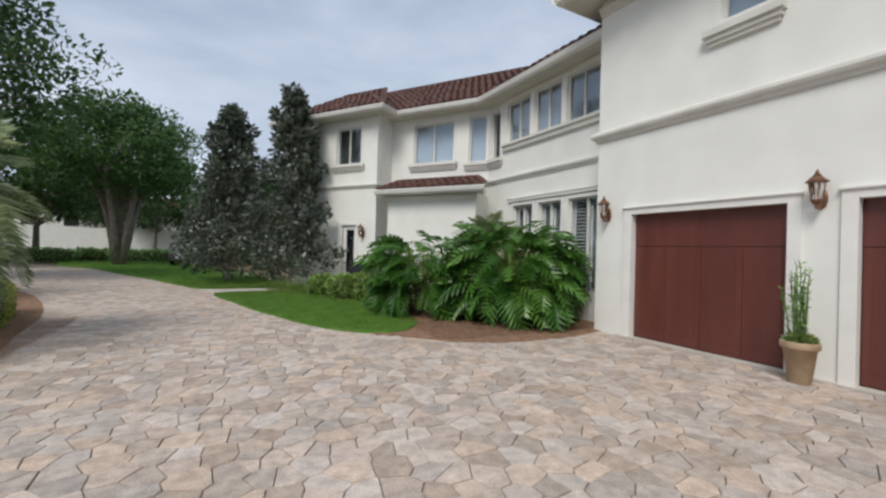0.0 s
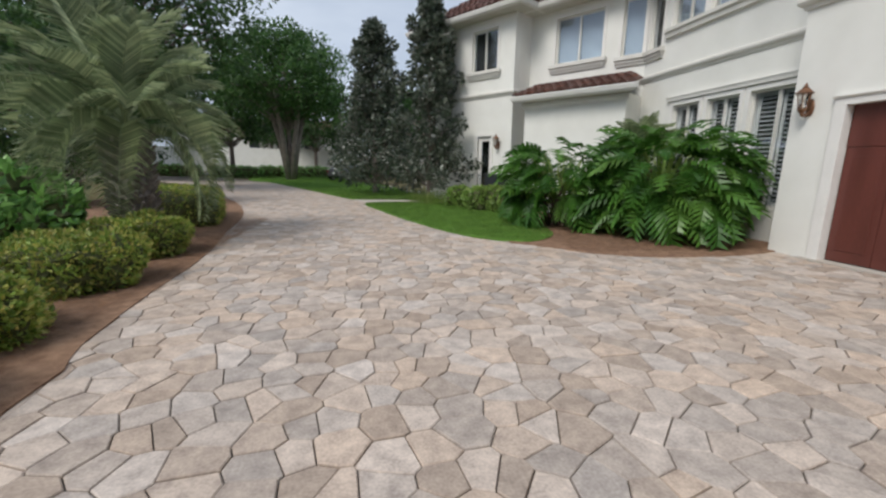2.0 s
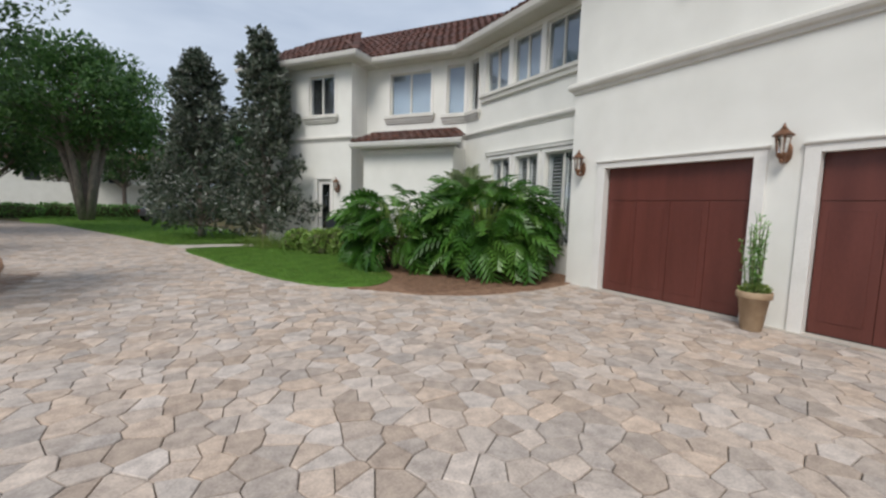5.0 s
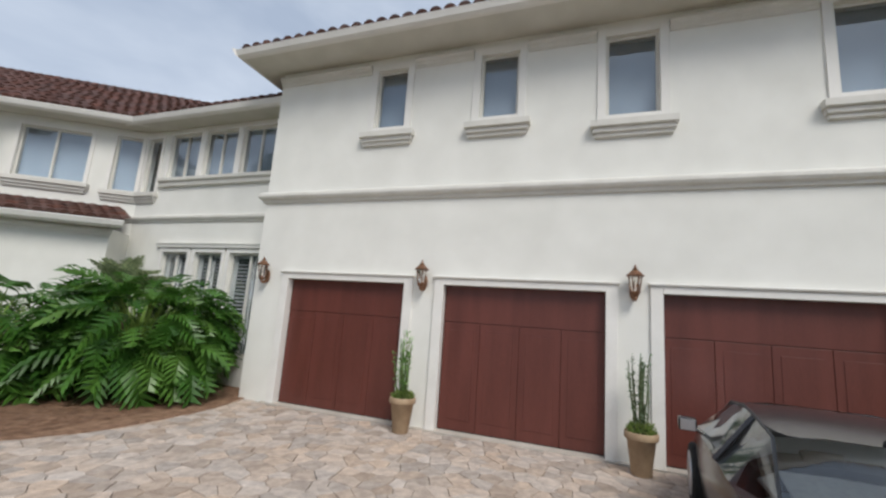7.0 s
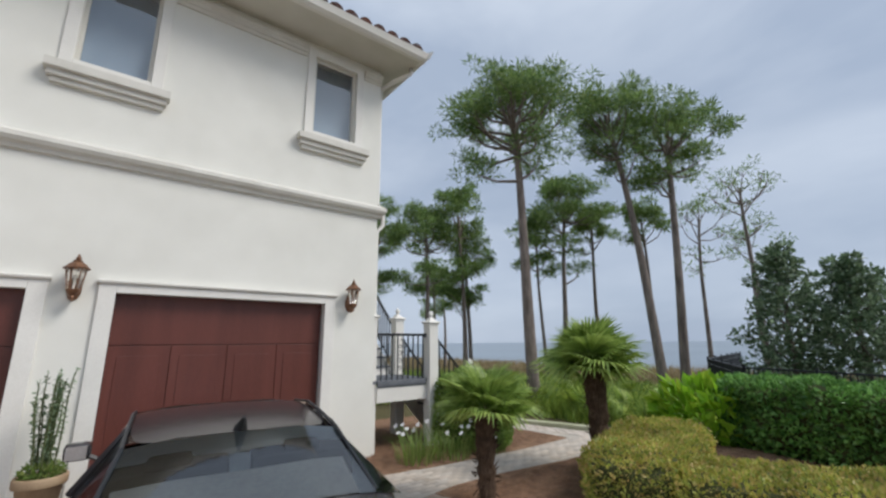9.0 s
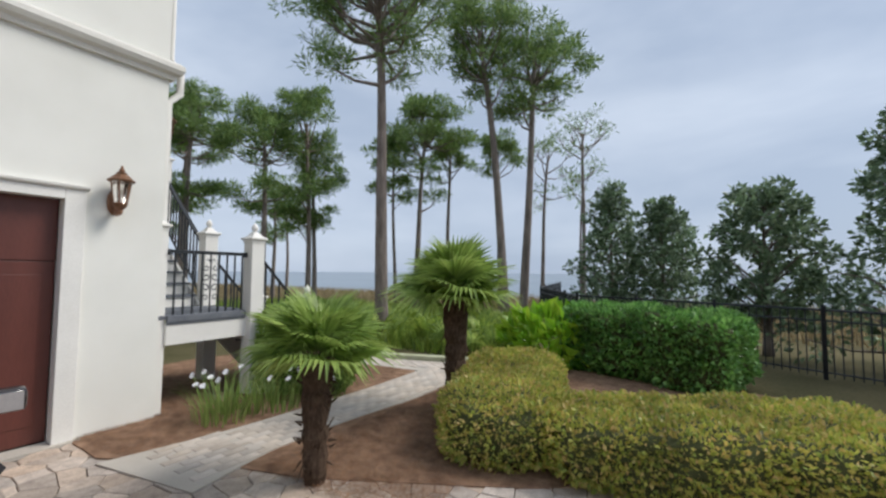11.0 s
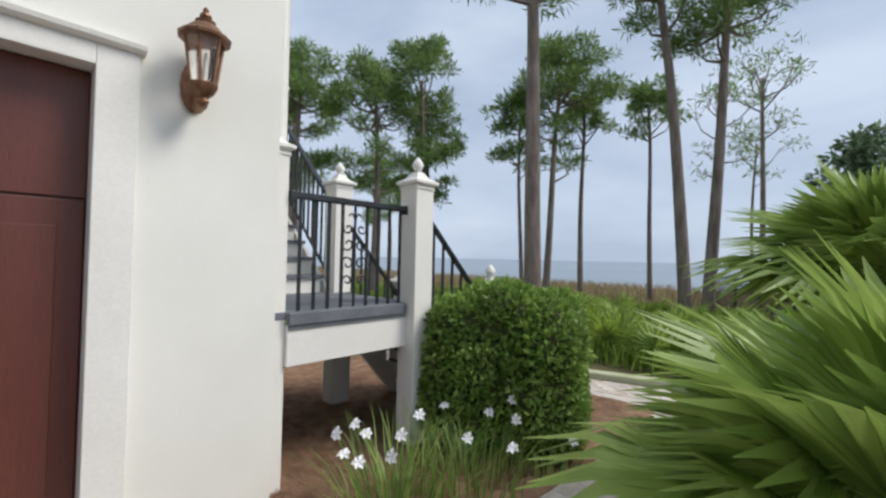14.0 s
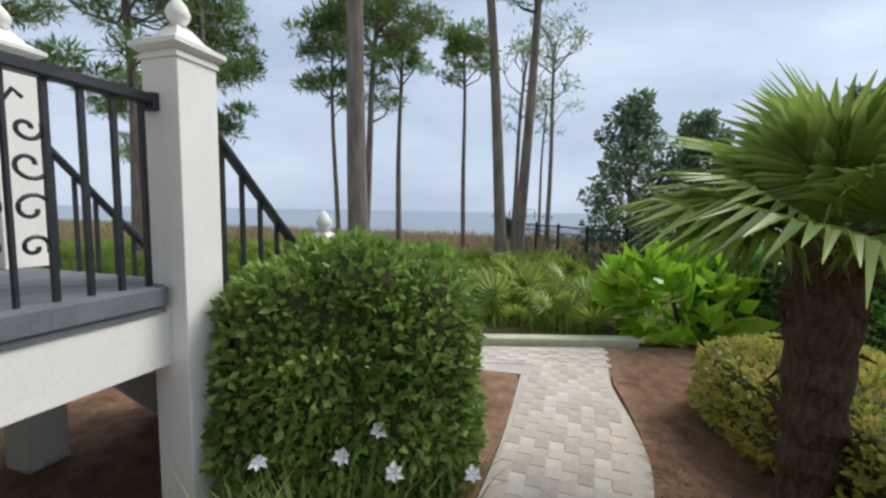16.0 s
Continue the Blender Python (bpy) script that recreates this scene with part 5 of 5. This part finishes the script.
flag_clump(6.25, -4.35, 0.42, 150, 6, 0.52, "strappy green clump with white iris flowers")
flag_clump(6.3, -3.75, 0.34, 130, 8, 0.58, "strappy green clump with many white flowers")
flag_clump(6.05, -5.0, 0.32, 120, 3, 0.4, "strappy green clump with a few white flowers")
flag_clump(2.2, 17.3, 0.9, 500, 10, 0.6, "white flowers growing beneath the magnolias")
flag_clump(-4.9, 7.0, 0.5, 160, 8, 0.9, "white flowers among dark leaves")

# ---- fence ----
def fence(p, q, n, h=1.15):
    e = empty("fence", pose(0, 0, 0), "black metal picket fence round the garden", "fence", "garden fences")
    p, q = Vector((*p, GZ)), Vector((*q, GZ))
    up = Vector((0, 0, 1))
    part("rail", tube(bmesh.new(), [p + up * h, q + up * h], 0.022, 6), IRON, e)
    part("rail", tube(bmesh.new(), [p + up * (h - 0.18), q + up * (h - 0.18)], 0.016, 6), IRON, e)
    part("rail", tube(bmesh.new(), [p + up * 0.12, q + up * 0.12], 0.016, 6), IRON, e)
    me = mesh_of("picket", boxes((-0.009, 0.009, -0.009, 0.009, 0.05, h)), IRON)
    mp_ = mesh_of("post", boxes((-0.03, 0.03, -0.03, 0.03, 0, h + 0.08)), IRON)
    for k in range(n + 1):
        o = new("post" if k % 14 == 0 else "picket", mp_ if k % 14 == 0 else me)
        o.parent = e
        o.location = p + (q - p) * (k / n)


fence((4.35, -12.2), (7.2, -17.7), 56)
fence((7.2, -17.7), (9.2, -27.5), 84)
fence((4.35, -12.2), (-0.2, -10.2), 42)
fence((-0.2, -10.2), (-6.0, -7.4), 56)
bm = boxes((-0.1, 0.1, -6.4, 0, 0, 0.16), bevel=0.015)
tagged(part("fence_kerb", bm, CONCRETE, m=pose(4.5, -12.1, GZ - 0.05, 0, 0, 27.4)), "pale concrete kerb under the metal fence", "kerb", kind="structure")

# ---- pines ----
def pine(x, y, h, crown0, rad, lean, clumps, r, label, bare=False, low=0, seed=0):
    """A tall pine: bare trunk, upswept limbs, flat needle clumps in an umbrella crown; low: clumps on stray lower limbs."""
    rs = np.random.default_rng(seed)
    e = empty("pine_tree", pose(x, y, GZ - 0.1), label, "pine tree", "tall pines")
    fork = crown0 + 0.5 * (h - crown0)
    path = [Vector((lean[0] * t ** 1.3 + 0.07 * math.sin(5 * t + seed) * t, lean[1] * t ** 1.3 + 0.07 * math.cos(4 * t + seed) * t, fork * t)) for t in np.linspace(0, 1, 12)]
    part("trunk", tube(bmesh.new(), path, [r * (1.15 if k == 0 else 1 - 0.05 * k) for k in range(12)], 10), BARK, e, smooth=True)
    tips = []
    for k in range(clumps + low):
        az = k * 2.4 + rs.uniform(-0.4, 0.4)
        if k < clumps:
            q = math.sqrt((k + 0.5) / clumps)
            rr = rad * q * rs.uniform(0.85, 1.1)
            z = crown0 + (h - crown0) * (0.34 + 0.42 * math.sqrt(max(0.0, 1 - q * q)) * rs.uniform(0.75, 1.05) - (0.3 * rs.random() if q > 0.6 else 0.0))
            foot = path[-1].lerp(path[-3], min(1.0, q * rs.uniform(0.4, 1.4)))
        else:
            rr = rad * rs.uniform(0.35, 0.75)
            z = crown0 - (h - crown0) * rs.uniform(0.05, 0.5)
            foot = None
        if foot is None:
            i = max(1, min(10, int(z / fork * 11)))
            foot = path[i]
        tip = Vector((path[-1].x + rr * math.cos(az), path[-1].y + rr * math.sin(az), max(z, foot.z + 0.05)))
        mid = foot.lerp(tip, 0.55) + Vector((rs.uniform(-0.1, 0.1), rs.uniform(-0.1, 0.1), -0.12 * rr))
        limb = tube(bmesh.new(), [foot, mid, tip], [r * 0.32, r * 0.2, r * 0.07], 5)
        for _ in range(3 if bare else 1):
            side = tip + Vector((rs.uniform(-0.45, 0.45), rs.uniform(-0.45, 0.45), rs.uniform(0.0, 0.4)))
            tube(limb, [mid.lerp(tip, rs.uniform(0.2, 0.8)), side], [r * 0.12, 0.008], 4)
            tips.append((side, 0.75))
        tips.append((tip, 1.0))
        part("limb", limb, BARK, e)
    cs, os_ = [], []
    size = 0.13 + 0.13 * rad
    for tip, k in tips:
        for _ in range(1 if bare else 3):
            c, o = blob_points(14 if bare else int(75 * k), tip + Vector((rs.normal(), rs.normal(), rs.uniform(-0.1, 0.5))) * size * 0.9, (size * k, size * k, size * 0.45 * k), 0.1)
            cs.append(c)
            os_.append(o)
    part("needle_canopy", leaf_mesh("needle_canopy", np.concatenate(cs), 0.24, 0.036, L_PINE, 0.35, outward=np.concatenate(os_) * 0.7), None, e)
    return e


T = "tall pine with a bare trunk and high green crown"
DY = "half-bare dying pine with thin branches"
pine(9.05, -9.82, 11.3, 8.3, 2.0, (0.2, 0.17), 28, 0.2, T, low=5, seed=1)
pine(7.16, -13.96, 11.4, 9.2, 1.4, (0.75, 0.4), 15, 0.165, T, low=5, seed=2)
pine(6.84, -14.73, 10.6, 8.3, 1.65, (-0.5, -0.2), 16, 0.165, T, low=6, seed=3)
pine(11.85, -15.24, 9.6, 6.4, 1.55, (-0.4, -0.25), 22, 0.14, T, low=3, seed=4)
pine(12.65, -14.99, 8.0, 6.0, 0.9, (0.2, 0.1), 6, 0.09, T, low=4, seed=5)
pine(11.79, -17.86, 8.4, 6.7, 0.85, (0, 0), 8, 0.12, T, low=1, seed=6)
pine(9.39, -18.5, 8.2, 6.8, 0.95, (0.15, 0.05), 8, 0.1, T, low=1, seed=7)
pine(15.48, -10.52, 8.5, 5.6, 1.5, (0, 0), 17, 0.13, T, low=4, seed=8)
pine(14.66, -12.0, 9.9, 5.6, 1.15, (0.1, 0.05), 12, 0.12, T, low=7, seed=9)
pine(15.1, -12.7, 7.4, 4.9, 0.9, (0.1, 0), 8, 0.11, T, low=3, seed=10)
pine(18.3, -9.2, 9.6, 5.6, 1.4, (0, 0), 14, 0.14, T, low=5, seed=11)
pine(20.5, -10.1, 10.4, 5.6, 1.4, (0, 0), 13, 0.14, T, low=5, seed=12)
pine(19.6, -7.2, 10.6, 6.0, 1.6, (0, 0), 15, 0.15, T, low=5, seed=13)
pine(23.0, -16.5, 7.6, 4.6, 1.4, (0, 0), 12, 0.13, T, low=3, seed=14)
pine(25.0, -19.0, 6.6, 4.2, 1.2, (0, 0), 9, 0.12, T, seed=15)
pine(6.53, -22.2, 10.2, 7.6, 1.5, (-0.1, 0), 12, 0.12, DY, True, 3, seed=16)
pine(7.6, -19.0, 8.2, 6.0, 1.2, (-0.3, -0.1), 8, 0.1, DY, True, 3, seed=17)
pine(7.0, -23.6, 7.4, 6.0, 0.9, (-0.1, 0), 6, 0.08, DY, True, 2, seed=18)

# ---- leafy trees ----
def tree(name, x, y, trunks, h, c0, rx, blobs, per, leaf, material, label, r=0.12, cone=False, seed=0, group=""):
    rs = np.random.default_rng(seed + 50)
    e = empty(name, pose(x, y, GZ), label, "tree", group)
    cs, os_ = [], []
    limbs = bmesh.new()
    bm = bmesh.new()
    for k in range(trunks):
        a = k * 6.283 / max(1, trunks) + seed
        s = 0.0 if trunks == 1 else 0.35
        tube(bm, [(s * math.cos(a) * 0.5, s * math.sin(a) * 0.5, -0.05), (s * 2 * math.cos(a), s * 2 * math.sin(a), c0 * 0.6), (s * 4 * math.cos(a), s * 4 * math.sin(a), c0 * 1.15), (s * 4.5 * math.cos(a), s * 4.5 * math.sin(a), c0 + (h - c0) * (0.9 if cone else 0.45))], [r * 1.2, r, r * 0.8, r * 0.25], 9)
    part("trunk", bm, BARK, e, smooth=True)
    for k in range(blobs):
        t = (k + 0.5) / blobs
        a = k * 2.4
        if cone:
            z, rr = c0 + (h - c0) * t, rx * (1.02 - t) ** 0.6 * rs.uniform(0.35, 1.2)
            br = rx * 0.34 * (1.1 - 0.6 * t) * rs.uniform(0.7, 1.2)
        else:
            z, rr = c0 + (h - c0) * (0.08 + 0.86 * t), rx * math.sin(math.pi * (0.18 + 0.72 * t)) ** 0.8 * math.sqrt(rs.uniform(0.1, 1.0))
            br = rx * 0.3 * rs.uniform(0.7, 1.2)
        c = Vector((rr * math.cos(a), rr * math.sin(a), z))
        tube(limbs, [(0, 0, max(c0 * 0.8, z - rr * 0.7)), c * 0.6 + Vector((0, 0, 0.4 * z - 0.1 * rr)), c], [r * 0.35, r * 0.2, 0.015], 5)
        p, o = blob_points(per, c, (br, br, br * (0.8 if cone else 0.6)), 0.35)
        cs.append(p)
        os_.append(o)
    part("branchwork", limbs, BARK, e)
    part("crown", leaf_mesh("crown", np.concatenate(cs), leaf, leaf * 0.5, material, 0.1, outward=np.concatenate(os_) * 0.6), None, e)
    return e


tree("magnolia_tree", 2.2, 18.2, 1, 7.5, 0.7, 1.45, 60, 130, 0.2, L_MAGNOLIA, "tall narrow magnolia with glossy dark leaves", 0.1, True, 1, "magnolias")
tree("magnolia_tree", 0.2, 22.4, 1, 7.6, 0.6, 2.0, 70, 140, 0.22, L_MAGNOLIA, "broad dark magnolia beside the lawn", 0.12, True, 2, "magnolias")
tree("myrtle_tree", -6.3, 38.5, 5, 11.4, 4.9, 5.2, 80, 220, 0.3, L_MYRTLE, "many-stemmed tree with a rounded green crown", 0.2, False, 3)
tree("oak_tree", -11.0, 24, 1, 13.5, 4.8, 5.4, 80, 230, 0.26, L_OAK, "large dark oak overhanging the driveway", 0.32, False, 4, "oaks")
tree("shade_tree", -9.6, 16.6, 2, 5.4, 0.7, 2.6, 60, 170, 0.2, L_OAK, "dark leafy tree behind the feather palm", 0.14, False, 8)
tree("oak_tree", -19, 38, 1, 13, 4.0, 6, 70, 200, 0.34, L_OAK, "large dark oak beside the street", 0.35, False, 5, "oaks")
for i, (x, y, h) in enumerate(((-14, 50, 11), (-23, 48, 10), (-7, 64, 12), (2, 48, 9), (8, 60, 11), (-32, 62, 13), (-42, 48, 12), (16, 50, 10), (-14, 70, 13))):
    tree("street_tree", x, y, 2 if i % 2 else 1, h, 3.4, 4.6, 46, 150, 0.42, L_MYRTLE if i % 2 else L_OAK, "broad-leaved street tree beyond the lawn", 0.22, False, 10 + i, "street trees")
for i, (x, y, h, w) in enumerate(((2.5, -15.0, 3.9, 1.3), (0.3, -12.6, 3.9, 1.1), (-1.9, -11.9, 4.9, 1.4), (-3.8, -11.4, 6.2, 1.9), (4.0, -15.2, 4.5, 1.4), (-7, -9, 5.2, 2.2))):
    tree("garden_tree", x, y, 1, h, 0.4, w, 44, 130, 0.15, L_TREE, "dense dark green tree behind the fence", 0.1, i % 2 == 0, 30 + i, "trees behind the fence")
for i, (x, y) in enumerate(((-12, 44), (-6, 46), (0, 47), (-18, 46), (-9, 47.5))):
    hedge("far_hedge", -2.2, 2.2, -0.7, 0.7, 0.9, 5 * i, (x, y), L_GREENHEDGE, 0.2, 900, "clipped hedge along the street", 0.4, 0.1, "street hedges")
wall("wall_street", pose(-70, 66, 0), 140, GZ, 3.2, [], 0.4, "pale plastered wall across the street")
hb = empty("neighbour_house", pose(-15, 74, GZ), "pale house across the street behind trees", "house")
part("wall", boxes((-14, 14, 0, 8, 0, 6)), STUCCO, hb)
bm = bmesh.new()
sweep(bm, [(-0.6, 6), (8.6, 6), (4, 8.4)], -14.6, 14.6)
part("roof", bm, TILE, hb)
for k in range(6):
    part("window", boxes((-11.5 + k * 4.2, -10 + k * 4.2, -0.06, 0.02, 3.6, 5.0)), IRON, hb)

# ---- palmetto thicket, reeds, jetty ----
plm = empty("palmetto_thicket", pose(0, 0, 0), "low green palmetto thicket beyond the kerb", "undergrowth", kind="stuff")
for k in range(250):
    x, y = rng.uniform(4.9, 15), -rng.uniform(8.5, 14.5)
    if x < 4.9 + max(0.0, -y - 12.2) * 0.52:
        continue
    if x < 8.9 and y > -8.4:
        continue
    for j in range(2):
        f = new("frond", SMALLFANS[k % 2])
        f.parent = plm
        f.matrix_basis = pose(x + rng.uniform(-0.2, 0.2), y + rng.uniform(-0.2, 0.2), GZ + rng.uniform(0.0, 0.1), 0, rng.uniform(-80, -35), rng.uniform(0, 360)) @ Matrix.Scale(rng.uniform(0.5, 0.8), 4)


def tuft_field(name, n, area, h, w, material, label, cat):
    c = np.array([area(rng) for _ in range(n)])
    d = rng.normal(size=(n, 3)) * 0.28
    d[:, 2] = 1
    s = rng.normal(size=(n, 3))
    s[:, 2] = 0
    s /= np.linalg.norm(s, axis=1)[:, None]
    L = h * rng.uniform(0.6, 1.25, size=(n, 1))
    v = np.stack([c - s * w, c + s * w, c + d * L], 1).reshape(-1, 3)
    ob = new(name, raw(name, v, np.arange(3 * n).reshape(-1, 3), material))
    return tagged(ob, label, cat, kind="stuff")


def inside(x, y, poly):
    r = False
    for (x0, y0), (x1, y1) in zip(poly, poly[1:] + poly[:1]):
        if (y0 > y) != (y1 > y) and x < (x1 - x0) * (y - y0) / (y1 - y0) + x0:
            r = not r
    return r


def in_poly(poly, z, bias=1.0):
    xs, ys = [p[0] for p in poly], [p[1] for p in poly]
    def f(g):
        while True:
            x, y = g.uniform(min(xs), max(xs)), min(ys) + (max(ys) - min(ys)) * g.random() ** bias
            if inside(x, y, poly):
                return (x, y, z)
    return f


tuft_field("grass_blades", 42000, in_poly(LAWN_NEAR, GZ + 0.028), 0.045, 0.004, L_LAWN, "short bright green grass", "grass")
tuft_field("grass_blades", 30000, in_poly(LAWN_FAR, GZ + 0.028, 2.2), 0.07, 0.009, L_LAWN, "short green grass under trees", "grass")
tuft_field("green_weeds", 26000, lambda g: (g.uniform(5, 22), -g.uniform(8.6, 15.5), GZ - 0.06), 0.42, 0.02, L_PALMETTO, "tall green weeds and ferns", "undergrowth")
tuft_field("reed_bed", 40000, lambda g: (g.uniform(-30, 60), -g.uniform(15, 28.5), GZ - 0.06), 0.45, 0.025, L_REED, "dry brown reeds along the shore", "reeds")
tuft_field("side_weeds", 14000, lambda g: (g.uniform(12.5, 26), -g.uniform(2, 9), GZ - 0.06), 0.35, 0.02, L_PALMETTO, "rough green weeds beside the house", "undergrowth")
jet = empty("jetty", pose(20, -125, 0, 0, 0, 12), "distant timber jetty with a shelter over the water", "jetty")
part("walkway", boxes((-9, 9, -0.6, 0.6, 0.35, 0.5)), SHUTTER, jet)
part("shelter_roof", boxes((-3.2, 3.2, -2, 2, 2.1, 2.3), bevel=0.05), SHUTTER, jet)
for k in range(8):
    part("pile", boxes((-8.5 + k * 2.4, -8.3 + k * 2.4, -0.5, -0.3, -0.5, 0.35 if abs(k - 3.5) > 1.6 else 2.1)), TWIG, jet)


def straw(n, f, name, label):
    c = np.array([f(rng) for _ in range(n)])
    a = rng.uniform(0, 6.283, size=n)
    d = np.stack([np.cos(a), np.sin(a), rng.uniform(-0.08, 0.15, size=n)], 1)
    s = np.stack([-np.sin(a), np.cos(a), np.zeros(n)], 1) * 0.0022
    L = rng.uniform(0.07, 0.2, size=(n, 1))
    v = np.stack([c - s, c + s, c + d * L], 1).reshape(-1, 3)
    tagged(new(name, raw(name, v, np.arange(3 * n).reshape(-1, 3), STRAW)), label, "pine straw", kind="stuff")


straw(16000, lambda g: (g.uniform(6.05, 9), -g.uniform(2.6, 6.8), GZ + 0.016 + g.uniform(0, 0.02)), "pine_straw_stairs", "fallen brown pine needles below the stairs")
straw(16000, lambda g: (g.uniform(3.2, 4.85), -g.uniform(3.2, 7.8), GZ + 0.016 + g.uniform(0, 0.02)), "pine_straw_palms", "fallen brown pine needles round the palms")
straw(14000, lambda g: (-2.75 - abs(g.normal()) * 0.6, g.uniform(2, 13), GZ + 0.016 + g.uniform(0, 0.02)), "pine_straw_drive", "fallen brown pine needles along the driveway")
straw(9000, lambda g: (g.uniform(3.4, 6.8), g.uniform(8.1, 10.5), GZ + 0.016 + g.uniform(0, 0.02)), "pine_straw_house", "fallen brown pine needles before the shrubs")

# ---- driveway pavers ----
DRIVE = [(-14, 33.5), (-8.7, 27.5), (-6.1, 20.8), (-4.0, 14.6), (-3.4, 11), (-2.98, 8.4), (-2.87, 6.5), (-2.6, 4.3), (-2.9, 0), (-3.3, -7), (0.4, -6.0), (2.3, -4.9), (4.9, -3.4), (6.9, -3.2), (6.92, 8.5), (4, 8.7), (3.0, 9.3), (2.1, 9.8), (1.0, 12.6), (0.3, 15.5), (-0.1, 17.4), (-0.4, 19), (-2.5, 24), (-7.0, 35), (-9, 33.9)]


def paver_cells(cell):
    g = np.random.default_rng(3)
    nx, ny = int(22 / cell), int(42 / cell)
    P = {}
    for i in range(nx):
        for j in range(ny):
            P[i, j] = (-14.5 + (i + 0.5 + g.uniform(-0.43, 0.43)) * cell, -8 + (j + 0.5 + g.uniform(-0.43, 0.43)) * cell)
    out = []
    for (i, j), (x, y) in P.items():
        if not inside(x, y, DRIVE):
            continue
        poly = [(x - cell, y - cell), (x + cell, y - cell), (x + cell, y + cell), (x - cell, y + cell)]
        for a in (-2, -1, 0, 1, 2):
            for b in (-2, -1, 0, 1, 2):
                q = P.get((i + a, j + b))
                if not q or (a == 0 and b == 0):
                    continue
                nx_, ny_ = q[0] - x, q[1] - y
                d = math.hypot(nx_, ny_)
                nx_, ny_ = nx_ / d, ny_ / d
                lim = d / 2 - 0.0038
                np_ = []
                for k in range(len(poly)):
                    p0, p1 = poly[k], poly[(k + 1) % len(poly)]
                    s0 = (p0[0] - x) * nx_ + (p0[1] - y) * ny_ - lim
                    s1 = (p1[0] - x) * nx_ + (p1[1] - y) * ny_ - lim
                    if s0 <= 0:
                        np_.append(p0)
                    if s0 * s1 < 0:
                        t = s0 / (s0 - s1)
                        np_.append((p0[0] + (p1[0] - p0[0]) * t, p0[1] + (p1[1] - p0[1]) * t))
                poly = np_
                if len(poly) < 3:
                    break
            if len(poly) < 3:
                break
        if len(poly) >= 3:
            out.append((x, y, poly))
    return out


paved = empty("pavement", pose(0, 0, GZ), "tan and pink irregular stone pavers of the driveway", "driveway", kind="structure")
cells = paver_cells(0.225)
near = sorted(cells, key=lambda c: math.hypot(c[0] - 0.7, c[1] - 3.6))
fv, ff = [], []
for k, (x, y, poly) in enumerate(near):
    n = len(poly)
    lift = 0.004 * math.sin(x * 37.1 + y * 17.3)
    q = []
    for s, z in ((1.0, -0.02), (1.0, -0.006 + lift), (1 - 0.045, lift)):
        q += [(x + (px - x) * s, y + (py - y) * s, z) for px, py in poly]
    fs = [tuple(range(2 * n, 3 * n))]
    for r in range(2):
        for i in range(n):
            fs.append((r * n + i, r * n + (i + 1) % n, (r + 1) * n + (i + 1) % n, (r + 1) * n + i))
    if k < 300:
        o = new("paver", raw("paver", q, fs, PAVER))
        o.parent = paved
    else:
        b = len(fv)
        fv += q
        ff += [tuple(i + b for i in f) for f in fs]
rest = new("paver_field", raw("paver_field", fv, ff, PAVERJ))
rest.parent = paved
rest["kind"] = "stuff"
# bricks of the garden path
BRICK = mesh_of("path_brick", boxes((-0.049, 0.049, -0.1, 0.1, -0.02, 0.006), bevel=0.004), surface("path_paver", (0.40, 0.34, 0.29), (0.60, 0.53, 0.46), 6, 0.85, 0.3, 80, spread=0.16))
for r in range(22):
    for c in range(8):
        y = -2.85 - r * 0.204 - (0.1 if c % 2 else 0)
        left = 6.02 + 0.4 * max(-0.33, y + 2.85) * 0.5 if y > -3.4 else 5.83 - 0.035 * (-y - 3.4)
        right = 5.03 - 0.055 * max(0.0, -y - 4.4) + 0.13 * max(0.0, -y - 6.2)
        o = new("brick", BRICK)
        o.parent = garden_path
        o.matrix_basis = pose(right + 0.07 + (left - right - 0.14) * c / 7, y, GZ + 0.016, 0, 0, 1.2 * math.sin(r * 1.7 + c))
for r in range(5):
    for c in range(14):
        x = 5.05 + c * 0.204 + (0.1 if r % 2 else 0)
        y = -7.5 + r * 0.104 + 0.28 * (x - 6.3) * 0.9
        if y > -6.95 + 0.1 * (x - 5.8):
            continue
        o = new("brick", BRICK)
        o.parent = cross_path
        o.matrix_basis = pose(x, y, GZ + 0.016, 0, 0, 98)
